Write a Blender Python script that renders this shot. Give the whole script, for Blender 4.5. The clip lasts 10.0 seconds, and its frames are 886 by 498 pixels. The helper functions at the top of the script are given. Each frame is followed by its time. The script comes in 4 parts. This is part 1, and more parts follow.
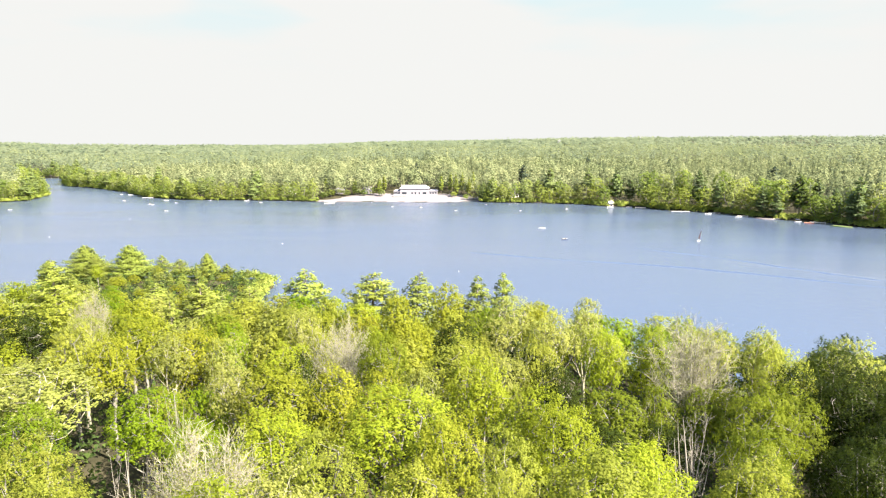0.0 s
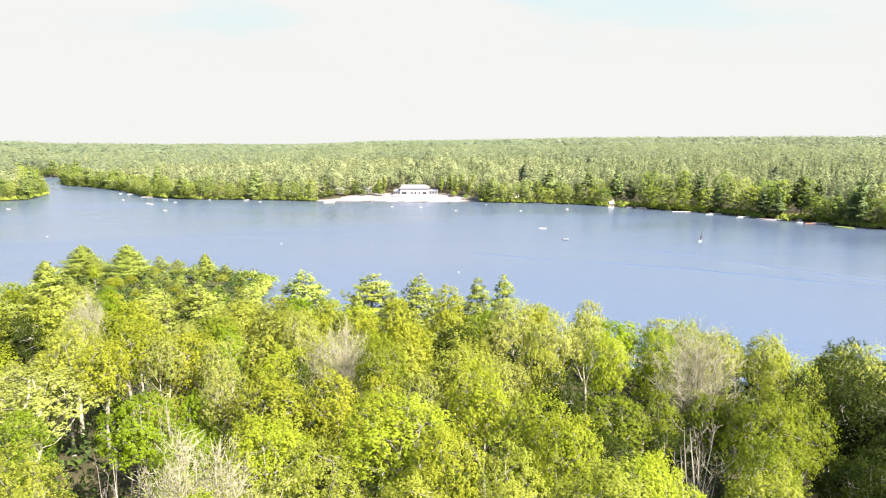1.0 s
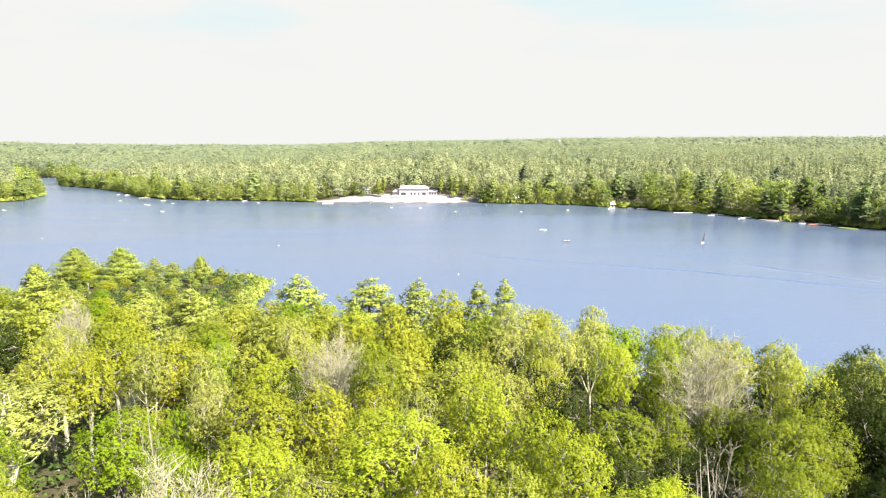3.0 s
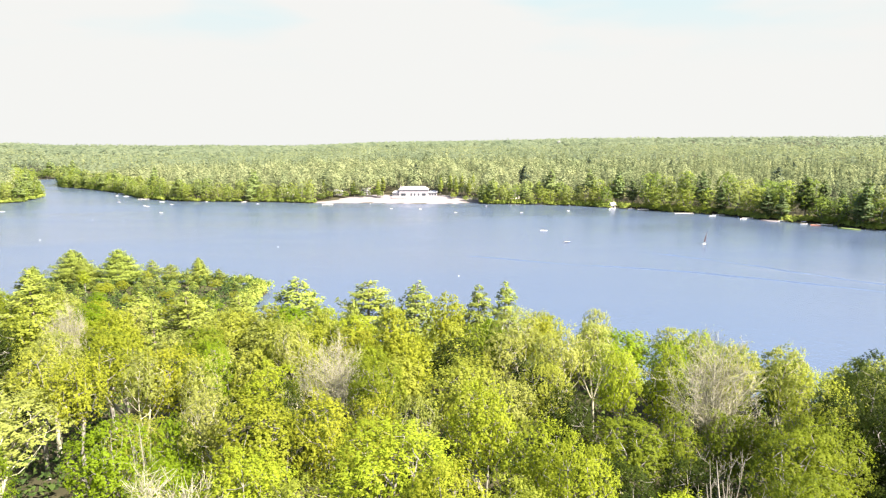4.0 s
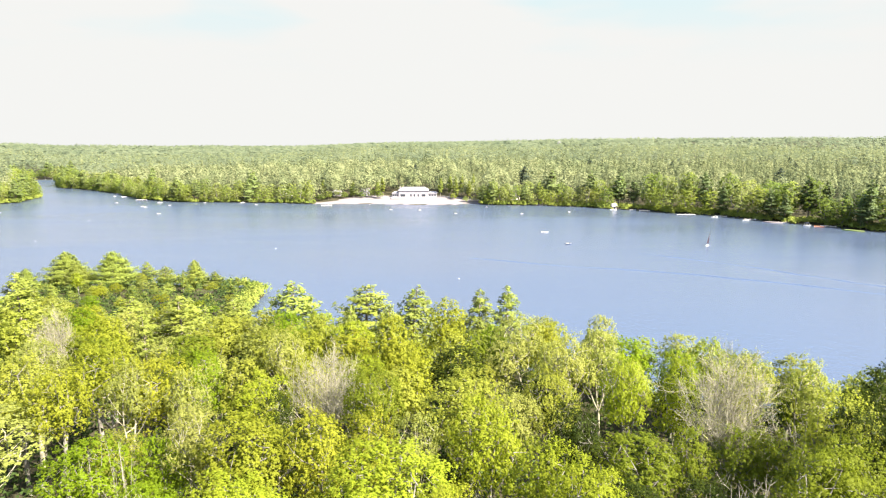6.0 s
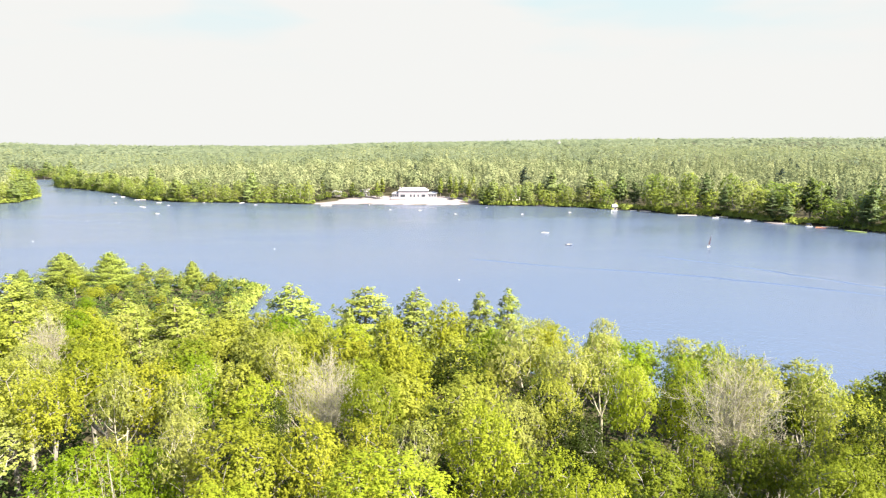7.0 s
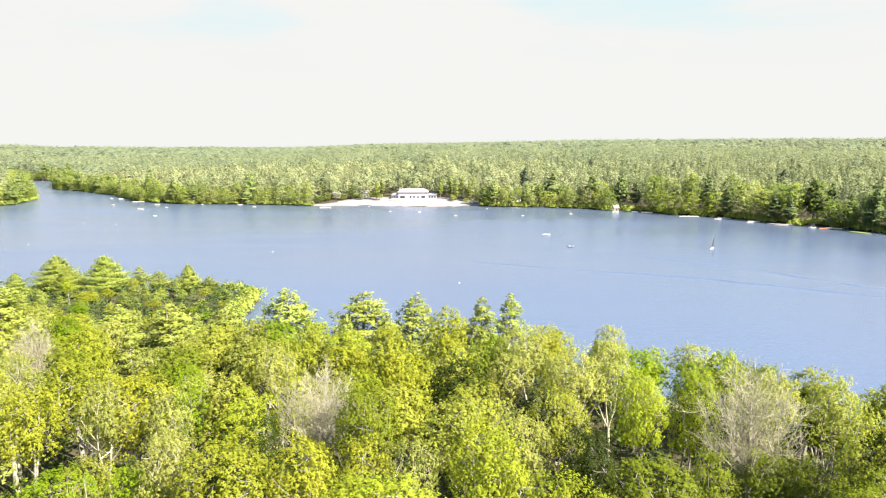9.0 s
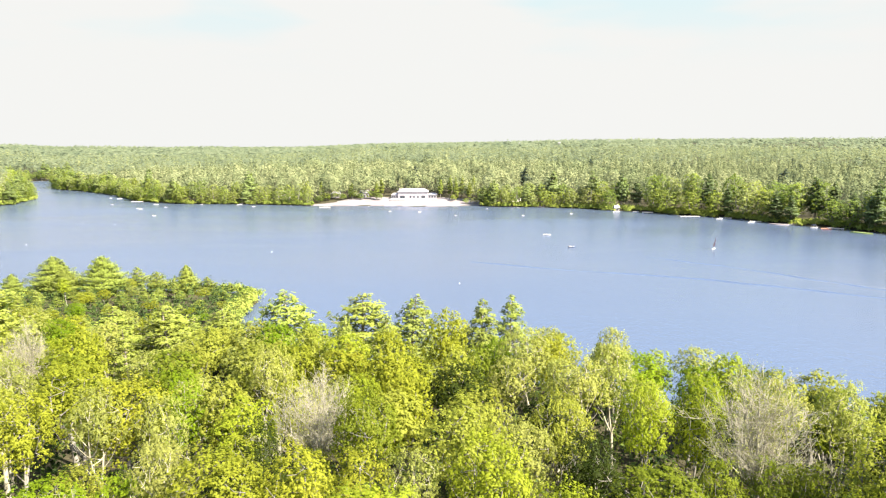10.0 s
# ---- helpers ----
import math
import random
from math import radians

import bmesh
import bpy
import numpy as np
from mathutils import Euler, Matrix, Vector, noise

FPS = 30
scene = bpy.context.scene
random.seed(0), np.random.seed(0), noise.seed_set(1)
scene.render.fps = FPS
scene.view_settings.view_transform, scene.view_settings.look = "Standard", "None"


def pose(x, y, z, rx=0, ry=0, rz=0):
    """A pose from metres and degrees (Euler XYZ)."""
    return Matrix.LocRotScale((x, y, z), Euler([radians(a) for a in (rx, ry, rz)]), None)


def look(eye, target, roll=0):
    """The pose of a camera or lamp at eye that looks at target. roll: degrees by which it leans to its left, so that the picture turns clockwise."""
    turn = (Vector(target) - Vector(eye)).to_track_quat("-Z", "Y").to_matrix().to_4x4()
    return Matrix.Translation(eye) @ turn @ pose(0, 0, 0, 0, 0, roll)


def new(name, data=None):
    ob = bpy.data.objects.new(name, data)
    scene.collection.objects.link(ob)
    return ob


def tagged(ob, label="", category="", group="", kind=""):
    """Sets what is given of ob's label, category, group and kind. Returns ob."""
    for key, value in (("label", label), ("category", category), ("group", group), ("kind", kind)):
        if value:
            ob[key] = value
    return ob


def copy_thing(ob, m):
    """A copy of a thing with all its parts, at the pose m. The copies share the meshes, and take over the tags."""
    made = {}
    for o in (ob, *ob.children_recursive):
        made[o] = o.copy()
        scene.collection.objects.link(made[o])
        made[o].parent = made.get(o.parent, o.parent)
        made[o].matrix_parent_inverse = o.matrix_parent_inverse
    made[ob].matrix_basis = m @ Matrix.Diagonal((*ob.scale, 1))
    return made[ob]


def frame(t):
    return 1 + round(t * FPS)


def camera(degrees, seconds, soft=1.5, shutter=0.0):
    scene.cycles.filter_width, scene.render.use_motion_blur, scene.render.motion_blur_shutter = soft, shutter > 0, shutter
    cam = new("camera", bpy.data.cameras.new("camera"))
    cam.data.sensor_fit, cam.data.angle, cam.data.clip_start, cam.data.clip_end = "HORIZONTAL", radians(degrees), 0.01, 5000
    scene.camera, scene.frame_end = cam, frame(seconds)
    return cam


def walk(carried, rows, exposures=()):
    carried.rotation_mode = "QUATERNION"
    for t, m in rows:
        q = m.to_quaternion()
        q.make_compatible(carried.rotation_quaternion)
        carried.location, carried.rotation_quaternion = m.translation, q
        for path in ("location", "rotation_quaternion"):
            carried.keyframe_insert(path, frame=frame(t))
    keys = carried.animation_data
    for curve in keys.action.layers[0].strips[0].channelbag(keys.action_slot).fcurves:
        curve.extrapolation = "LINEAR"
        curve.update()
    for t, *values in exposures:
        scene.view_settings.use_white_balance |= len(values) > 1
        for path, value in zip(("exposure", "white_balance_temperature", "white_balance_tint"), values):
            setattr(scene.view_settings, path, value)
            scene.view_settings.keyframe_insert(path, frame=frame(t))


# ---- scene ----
cam = camera(72.0, 10.0, soft=1.2)
PATH = [
    (0, (-0.039, 0.033, 54.98), (-0.04, 2.001, 54.625), -0.1),
    (0.5, (-0.014, 0.96, 54.982), (-0.015, 2.928, 54.627), -0.1),
    (1, (0.013, 1.901, 54.988), (0.012, 3.869, 54.632), -0.0),
    (1.5, (0.043, 2.868, 54.998), (0.042, 4.836, 54.642), -0.1),
    (2, (0.069, 3.847, 55.008), (0.069, 5.816, 54.653), -0.0),
    (2.5, (0.086, 4.829, 55.014), (0.086, 6.797, 54.659), -0.0),
    (4, (0.069, 7.78, 55.029), (0.069, 9.748, 54.676), -0.1),
    (4.5, (0.055, 8.759, 55.03), (0.054, 10.727, 54.679), -0.1),
    (5, (0.039, 9.734, 55.029), (0.038, 11.703, 54.678), -0.1),
    (5.5, (0.024, 10.705, 55.026), (0.024, 12.674, 54.674), -0.1),
    (7, (-0.012, 13.609, 55.0), (-0.011, 15.578, 54.649), -0.0),
    (7.5, (-0.028, 14.586, 54.999), (-0.027, 16.555, 54.648), -0.0),
    (8, (-0.045, 15.553, 54.996), (-0.043, 17.522, 54.646), -0.0),
    (8.5, (-0.055, 16.491, 54.989), (-0.054, 18.46, 54.64), -0.1),
    (9, (-0.061, 17.395, 54.981), (-0.06, 19.365, 54.633), -0.1),
    (9.5, (-0.07, 18.274, 54.974), (-0.069, 20.243, 54.625), -0.1),
    (10, (-0.085, 19.136, 54.966), (-0.084, 21.106, 54.617), -0.1),
]
walk(cam, [(t, look(eye, target, roll)) for t, eye, target, roll in PATH])

# ---- light ----
SUN_EL, SUN_AZ = radians(45), radians(123)
to_sun = Vector((math.sin(SUN_AZ) * math.cos(SUN_EL), math.cos(SUN_AZ) * math.cos(SUN_EL), math.sin(SUN_EL)))
EXPOSURE = 2.85
scene.view_settings.exposure = EXPOSURE

world = bpy.data.worlds.new("world")
scene.world = world
world.use_nodes = True
wn, wl = world.node_tree.nodes, world.node_tree.links
wn.clear()
w_out, w_bg, w_sky = wn.new("ShaderNodeOutputWorld"), wn.new("ShaderNodeBackground"), wn.new("ShaderNodeTexSky")
w_sky.sky_type, w_sky.sun_disc = "NISHITA", False
w_sky.sun_elevation, w_sky.sun_rotation = SUN_EL, SUN_AZ
w_sky.air_density, w_sky.dust_density, w_sky.ozone_density = 1.0, 1.4, 1.3
w_bg.inputs["Strength"].default_value = 0.103
w_co, w_sep, w_ramp = wn.new("ShaderNodeTexCoord"), wn.new("ShaderNodeSeparateXYZ"), wn.new("ShaderNodeMapRange")
w_noise, w_scale, w_add = wn.new("ShaderNodeTexNoise"), wn.new("ShaderNodeMapping"), wn.new("ShaderNodeMath")
w_mix = wn.new("ShaderNodeMix")
w_mix.data_type = "RGBA"
# thin white summer cloud low over the land, breaking up higher into blue
w_scale.inputs["Scale"].default_value, w_scale.inputs["Rotation"].default_value = (2.2, 2.2, 11.0), (0, 0, radians(-10))
w_scale.inputs["Location"].default_value = (0, 0, 0.2)
w_noise.inputs["Scale"].default_value, w_noise.inputs["Detail"].default_value = 1.6, 5.0
w_add.operation = "MULTIPLY_ADD"
w_add.inputs[1].default_value = 0.22
w_ramp.interpolation_type = "SMOOTHSTEP"
w_ramp.inputs["From Min"].default_value, w_ramp.inputs["From Max"].default_value = 0.335, 0.52
w_ramp.inputs["To Min"].default_value, w_ramp.inputs["To Max"].default_value = 1.0, 0.08
wl.new(w_co.outputs["Generated"], w_sep.inputs[0])
wl.new(w_co.outputs["Generated"], w_scale.inputs["Vector"])
wl.new(w_scale.outputs[0], w_noise.inputs["Vector"])
wl.new(w_noise.outputs["Fac"], w_add.inputs[0])
wl.new(w_sep.outputs["Z"], w_add.inputs[2])
wl.new(w_add.outputs[0], w_ramp.inputs["Value"])
wl.new(w_ramp.outputs[0], w_mix.inputs["Factor"])
wl.new(w_sky.outputs[0], w_mix.inputs["A"])
# faint pale-blue breaks in the cloud, higher up
w_gap, w_gap_at, w_high, w_both = wn.new("ShaderNodeTexNoise"), wn.new("ShaderNodeMapRange"), wn.new("ShaderNodeMapRange"), wn.new("ShaderNodeMath")
w_cloud = wn.new("ShaderNodeMix")
w_cloud.data_type = "RGBA"
w_gap.inputs["Scale"].default_value, w_gap.inputs["Detail"].default_value = 1.35, 3.0
w_gap_at.inputs["From Min"].default_value, w_gap_at.inputs["From Max"].default_value = 0.50, 0.66
w_high.inputs["From Min"].default_value, w_high.inputs["From Max"].default_value = 0.10, 0.20
w_both.operation = "MULTIPLY"
w_cloud.inputs["A"].default_value, w_cloud.inputs["B"].default_value = (1.23, 1.23, 1.20, 1), (1.03, 1.225, 1.255, 1)
wl.new(w_scale.outputs[0], w_gap.inputs["Vector"])
wl.new(w_gap.outputs["Fac"], w_gap_at.inputs["Value"])
wl.new(w_sep.outputs["Z"], w_high.inputs["Value"])
wl.new(w_gap_at.outputs[0], w_both.inputs[0])
wl.new(w_high.outputs[0], w_both.inputs[1])
wl.new(w_both.outputs[0], w_cloud.inputs["Factor"])
wl.new(w_cloud.outputs["Result"], w_mix.inputs["B"])
wl.new(w_mix.outputs["Result"], w_bg.inputs["Color"])
wl.new(w_bg.outputs[0], w_out.inputs["Surface"])

sun = new("sun", bpy.data.lights.new("sun", "SUN"))
sun.data.energy, sun.data.angle, sun.data.color = 5.0, radians(0.55), (1.0, 0.93, 0.80)
sun.matrix_world = look(to_sun * 200, (0, 0, 0))


# ---- materials ----
def nodes_of(name):
    m = bpy.data.materials.new(name)
    m.use_nodes = True
    n, l = m.node_tree.nodes, m.node_tree.links
    return m, n, l, n["Principled BSDF"], n["Material Output"]


def noise_node(n, l, scale, detail=4.0, where="Object"):
    co, tex = n.new("ShaderNodeTexCoord"), n.new("ShaderNodeTexNoise")
    tex.inputs["Scale"].default_value, tex.inputs["Detail"].default_value = scale, detail
    l.new(co.outputs[where], tex.inputs["Vector"])
    return tex


def ramp_node(n, l, value, stops):
    r = n.new("ShaderNodeValToRGB")
    while len(r.color_ramp.elements) < len(stops):
        r.color_ramp.elements.new(0.5)
    for e, (p, c) in zip(r.color_ramp.elements, stops):
        e.position, e.color = p, (*c, 1)
    l.new(value, r.inputs["Fac"])
    return r


def mix_node(n, l, a, b, factor, mode="MIX"):
    x = n.new("ShaderNodeMix")
    x.data_type, x.blend_type = "RGBA", mode
    for key, v in (("A", a), ("B", b), ("Factor", factor)):
        if isinstance(v, bpy.types.NodeSocket):
            l.new(v, x.inputs[key])
        else:
            x.inputs[key].default_value = v if key == "Factor" else (*v, 1)
    return x.outputs["Result"]


def rough_paint(name, a, b, scale=3.0, rough=0.6, metal=0.0, bump=0.1):
    """A surface of two close colours at two scales, with fine relief."""
    m, n, l, p, o = nodes_of(name)
    big, fine = noise_node(n, l, scale), noise_node(n, l, scale * 9)
    c = mix_node(n, l, a, b, ramp_node(n, l, big.outputs["Fac"], [(0.35, (0, 0, 0)), (0.68, (1, 1, 1))]).outputs[0])
    c = mix_node(n, l, c, tuple(0.75 * v for v in a), ramp_node(n, l, fine.outputs["Fac"], [(0.55, (0, 0, 0)), (0.8, (0.6, 0.6, 0.6))]).outputs[0])
    l.new(c, p.inputs["Base Color"])
    p.inputs["Roughness"].default_value, p.inputs["Metallic"].default_value = rough, metal
    bu = n.new("ShaderNodeBump")
    bu.inputs["Strength"].default_value = bump
    l.new(fine.outputs["Fac"], bu.inputs["Height"])
    l.new(bu.outputs[0], p.inputs["Normal"])
    return m


def gappy(n, l, shader, share):
    """A spray of leaves is not closed: a share of the light passes between them."""
    clear, mx = n.new("ShaderNodeBsdfTransparent"), n.new("ShaderNodeMixShader")
    mx.inputs[0].default_value = share
    l.new(shader, mx.inputs[1])
    l.new(clear.outputs[0], mx.inputs[2])
    return mx.outputs[0]


def leaf_material(name, spread=0.12, through_leaf=0.54, gloss=0.05, gaps=0.08):
    """Leaves in the tree's own tint, each a little different, letting some light through."""
    m, n, l, p, o = nodes_of(name)
    info, geo = n.new("ShaderNodeObjectInfo"), n.new("ShaderNodeNewGeometry")
    tone = n.new("ShaderNodeMapRange")
    tone.inputs["To Min"].default_value, tone.inputs["To Max"].default_value = 1 - spread, 1 + spread * 0.8
    l.new(geo.outputs["Random Per Island"], tone.inputs["Value"])
    hsv = n.new("ShaderNodeHueSaturation")
    hue = noise_node(n, l, 0.45, 2.0)
    hm = n.new("ShaderNodeMapRange")
    hm.inputs["From Min"].default_value, hm.inputs["From Max"].default_value = 0.3, 0.7
    hm.inputs["To Min"].default_value, hm.inputs["To Max"].default_value = 0.499, 0.505
    l.new(hue.outputs["Fac"], hm.inputs["Value"])
    l.new(hm.outputs[0], hsv.inputs["Hue"])
    l.new(tone.outputs[0], hsv.inputs["Value"])
    l.new(info.outputs["Color"], hsv.inputs["Color"])
    l.new(hsv.outputs[0], p.inputs["Base Color"])
    p.inputs["Roughness"].default_value = 0.55
    p.inputs["Specular IOR Level"].default_value = gloss
    tr, mx = n.new("ShaderNodeBsdfTranslucent"), n.new("ShaderNodeMixShader")
    l.new(mix_node(n, l, hsv.outputs[0], (1.25, 1.30, 0.66), 1.0, "MULTIPLY"), tr.inputs["Color"])
    mx.inputs[0].default_value = through_leaf
    l.new(p.outputs[0], mx.inputs[1])
    l.new(tr.outputs[0], mx.inputs[2])
    l.new(gappy(n, l, mx.outputs[0], gaps), o.inputs["Surface"])
    return m


def far_leaf_material(name, stops, scale=0.06):
    """Leaves of many trees in one mass: the tint changes from stand to stand, tree to tree and spray to spray."""
    m, n, l, p, o = nodes_of(name)
    geo, own, stand = n.new("ShaderNodeNewGeometry"), n.new("ShaderNodeAttribute"), noise_node(n, l, scale * 0.15, 3.0)
    own.attribute_name = "own_tint"
    both, half = n.new("ShaderNodeMath"), n.new("ShaderNodeMath")
    both.operation = half.operation = "MULTIPLY_ADD"
    half.inputs[1].default_value, half.inputs[2].default_value = 0.30, 0.06
    both.inputs[1].default_value = 0.60
    l.new(own.outputs["Fac"], half.inputs[0])
    l.new(stand.outputs["Fac"], both.inputs[0])
    l.new(half.outputs[0], both.inputs[2])
    c = ramp_node(n, l, both.outputs[0], stops)
    tone = n.new("ShaderNodeMapRange")
    tone.inputs["To Min"].default_value, tone.inputs["To Max"].default_value = 0.92, 1.06
    l.new(geo.outputs["Random Per Island"], tone.inputs["Value"])
    hsv = n.new("ShaderNodeHueSaturation")
    l.new(tone.outputs[0], hsv.inputs["Value"])
    l.new(c.outputs[0], hsv.inputs["Color"])
    l.new(hsv.outputs[0], p.inputs["Base Color"])
    p.inputs["Roughness"].default_value = 0.7
    p.inputs["Specular IOR Level"].default_value = 0.04
    tr, mx = n.new("ShaderNodeBsdfTranslucent"), n.new("ShaderNodeMixShader")
    l.new(hsv.outputs[0], tr.inputs["Color"])
    mx.inputs[0].default_value = 0.46
    l.new(p.outputs[0], mx.inputs[1])
    l.new(tr.outputs[0], mx.inputs[2])
    l.new(mx.outputs[0], o.inputs["Surface"])
    return m


def water_material(name="lake_water", calm=0.16, rough=0.26, chop_height=0.5):
    m, n, l, p, o = nodes_of(name)
    p.inputs["Base Color"].default_value = (0.035, 0.047, 0.073, 1)
    p.inputs["IOR"].default_value = 1.333
    breeze = noise_node(n, l, 0.012, 3.0)
    drift = n.new("ShaderNodeMapping")
    drift.inputs["Scale"].default_value = (0.45, 1.6, 1.0)
    l.new(breeze.inputs["Vector"].links[0].from_socket, drift.inputs["Vector"])
    l.new(drift.outputs[0], breeze.inputs["Vector"])
    breeze.inputs["Distortion"].default_value = 0.6
    r = n.new("ShaderNodeMapRange")
    r.inputs["From Min"].default_value, r.inputs["From Max"].default_value = 0.35, 0.65
    r.inputs["To Min"].default_value, r.inputs["To Max"].default_value = calm, rough
    l.new(breeze.outputs["Fac"], r.inputs["Value"])
    l.new(r.outputs[0], p.inputs["Roughness"])
    small, chop = noise_node(n, l, 1.3, 3.0), noise_node(n, l, 0.35, 2.0)
    b1, b2 = n.new("ShaderNodeBump"), n.new("ShaderNodeBump")
    b1.inputs["Strength"].default_value, b1.inputs["Distance"].default_value = chop_height, 0.12
    b2.inputs["Strength"].default_value, b2.inputs["Distance"].default_value = chop_height, 0.25
    l.new(small.outputs["Fac"], b1.inputs["Height"])
    l.new(chop.outputs["Fac"], b2.inputs["Height"])
    l.new(b2.outputs[0], b1.inputs["Normal"])
    l.new(b1.outputs[0], p.inputs["Normal"])
    return m


LEAF = leaf_material("leaf")
NEEDLE = leaf_material("needle", 0.14, 0.34, 0.12)
# far leaf and needle colours greyed and blued, haze put into the colour
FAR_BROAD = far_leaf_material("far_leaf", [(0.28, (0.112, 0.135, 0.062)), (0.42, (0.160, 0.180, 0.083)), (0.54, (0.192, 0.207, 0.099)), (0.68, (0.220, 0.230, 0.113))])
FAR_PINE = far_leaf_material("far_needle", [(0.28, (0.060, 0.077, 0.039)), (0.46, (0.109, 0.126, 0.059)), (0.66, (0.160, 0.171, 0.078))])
BUSH = far_leaf_material("bush_leaf", [(0.36, (0.124, 0.162, 0.032)), (0.50, (0.194, 0.230, 0.045)), (0.64, (0.242, 0.267, 0.054))], 0.2)
# underwood leaves coloured dark to put shade in the gaps between trees
SHADE_UNDERWOOD = far_leaf_material("shade_dark_underwood_leaf", [(0.36, (0.028, 0.046, 0.014)), (0.50, (0.045, 0.070, 0.018)), (0.64, (0.070, 0.096, 0.022))])
# hill leaves greyer still, with more haze in the colour
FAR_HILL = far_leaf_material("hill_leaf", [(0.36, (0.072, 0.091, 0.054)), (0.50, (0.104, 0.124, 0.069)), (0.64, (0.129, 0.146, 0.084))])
BARK = rough_paint("grey_bark", (0.10, 0.088, 0.07), (0.17, 0.155, 0.128), 2.0, 0.85, 0, 0.4)
PALE_BARK = rough_paint("pale_bark", (0.175, 0.158, 0.106), (0.235, 0.213, 0.150), 1.6, 0.8, 0, 0.3)
DEAD_BARK = rough_paint("weathered_dead_wood", (0.150, 0.132, 0.106), (0.205, 0.183, 0.150), 2.0, 0.85, 0, 0.3)
PINE_BARK = rough_paint("pine_bark", (0.15, 0.122, 0.095), (0.22, 0.18, 0.145), 3.0, 0.9, 0, 0.5)
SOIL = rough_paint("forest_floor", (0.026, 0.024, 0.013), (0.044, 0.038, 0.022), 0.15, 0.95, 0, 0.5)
SOIL.node_tree.nodes["Principled BSDF"].inputs["Specular IOR Level"].default_value = 0.05
SAND = rough_paint("beach_sand", (0.096, 0.080, 0.079), (0.132, 0.112, 0.110), 0.12, 0.95, 0, 0.3)
WATER = water_material()


# ---- mesh helpers ----
def mesh_of(name, verts, faces, material, normals=None):
    """A mesh from arrays; all faces have the same number of corners."""
    verts, faces = np.asarray(verts, np.float32), np.asarray(faces, np.int32)
    me = bpy.data.meshes.new(name)
    me.vertices.add(len(verts))
    me.vertices.foreach_set("co", verts.ravel())
    k = faces.shape[1]
    me.loops.add(faces.size)
    me.loops.foreach_set("vertex_index", faces.ravel())
    me.polygons.add(len(faces))
    me.polygons.foreach_set("loop_start", np.arange(0, faces.size, k, dtype=np.int32))
    me.polygons.foreach_set("loop_total", np.full(len(faces), k, np.int32))
    me.materials.append(material)
    me.update(calc_edges=True)
    if normals is not None:
        me.polygons.foreach_set("use_smooth", np.ones(len(faces), bool))
        me.normals_split_custom_set_from_vertices(np.asarray(normals, np.float32))
    return me


def part_mesh(name, me, parent, label=""):
    ob = new(name, me)
    ob.parent = parent
    return tagged(ob, label)


def part(name, bm, material, parent, label=""):
    me = bpy.data.meshes.new(name)
    bm.to_mesh(me)
    bm.free()
    me.materials.append(material)
    return part_mesh(name, me, parent, label)


def unit(v):
    return v / np.maximum(np.linalg.norm(v, axis=-1, keepdims=True), 1e-9)


# ---- the lie of the land ----
FAR_SHORE = [(-700, 380), (-620, 470), (-480, 525), (-397, 545), (-380, 556), (-396, 612), (-468, 705), (-562, 838), (-580, 885), (-538, 880), (-482, 775), (-446, 728),
             (-405, 706), (-345, 656), (-283, 586), (-240, 563), (-178, 557), (-146, 552), (-105, 541), (-68, 545), (-42, 540), (-2, 535), (23, 544), (42, 534),
             (81, 529), (114, 519), (138, 501), (161, 489), (181, 469), (203, 458), (216, 440), (226, 421), (239, 409), (251, 402),
             (257, 385), (274, 374), (310, 345), (380, 300), (470, 240), (520, 150)]
NEAR_SHORE = [(440, 90), (300, 90), (180, 108), (120, 116), (75, 122), (45, 134), (22, 152), (-10, 158), (-42, 160), (-56, 178), (-64, 205), (-64, 228),
              (-72, 236), (-100, 241), (-146, 240), (-151, 222), (-141, 192), (-148, 164), (-200, 148), (-300, 165), (-430, 215), (-620, 285)]
GLADES = [(258, 705), (81, 628), (361, 640), (180, 760), (-30, 660), (420, 760), (300, 560)]
KNOLLS = [(408, 2180), (540, 2900), (660, 3000), (300, 2450), (790, 2960), (960, 3000)]
LAKE = np.array(FAR_SHORE + NEAR_SHORE, float)


def shore_distance(x, y):
    """Metres to the shoreline: over land more than 0, over the lake less."""
    x, y = np.asarray(x, float), np.asarray(y, float)
    best, inside = np.full(x.shape, 1e9), np.zeros(x.shape, bool)
    for (ax, ay), (bx, by) in zip(LAKE, np.roll(LAKE, -1, 0)):
        dx, dy = bx - ax, by - ay
        t = np.clip(((x - ax) * dx + (y - ay) * dy) / (dx * dx + dy * dy), 0, 1)
        best = np.minimum(best, np.hypot(x - ax - t * dx, y - ay - t * dy))
        if dy:
            inside ^= ((ay > y) != (by > y)) & (x < dx * (y - ay) / dy + ax)
    return np.where(inside, -best, best)


def step(v, a, b):
    t = np.clip((v - a) / (b - a), 0, 1)
    return t * t * (3 - 2 * t)


def wave(x, y, size, seed):
    """Slow rolling relief between -1 and 1."""
    r = np.random.RandomState(seed)
    out = 0
    for _ in range(5):
        a, p, k = r.uniform(0, 6.28), r.uniform(0, 6.28), r.uniform(0.7, 1.6) / size
        out = out + np.sin((x * math.cos(a) + y * math.sin(a)) * k * 6.28 + p)
    return out / 3.2


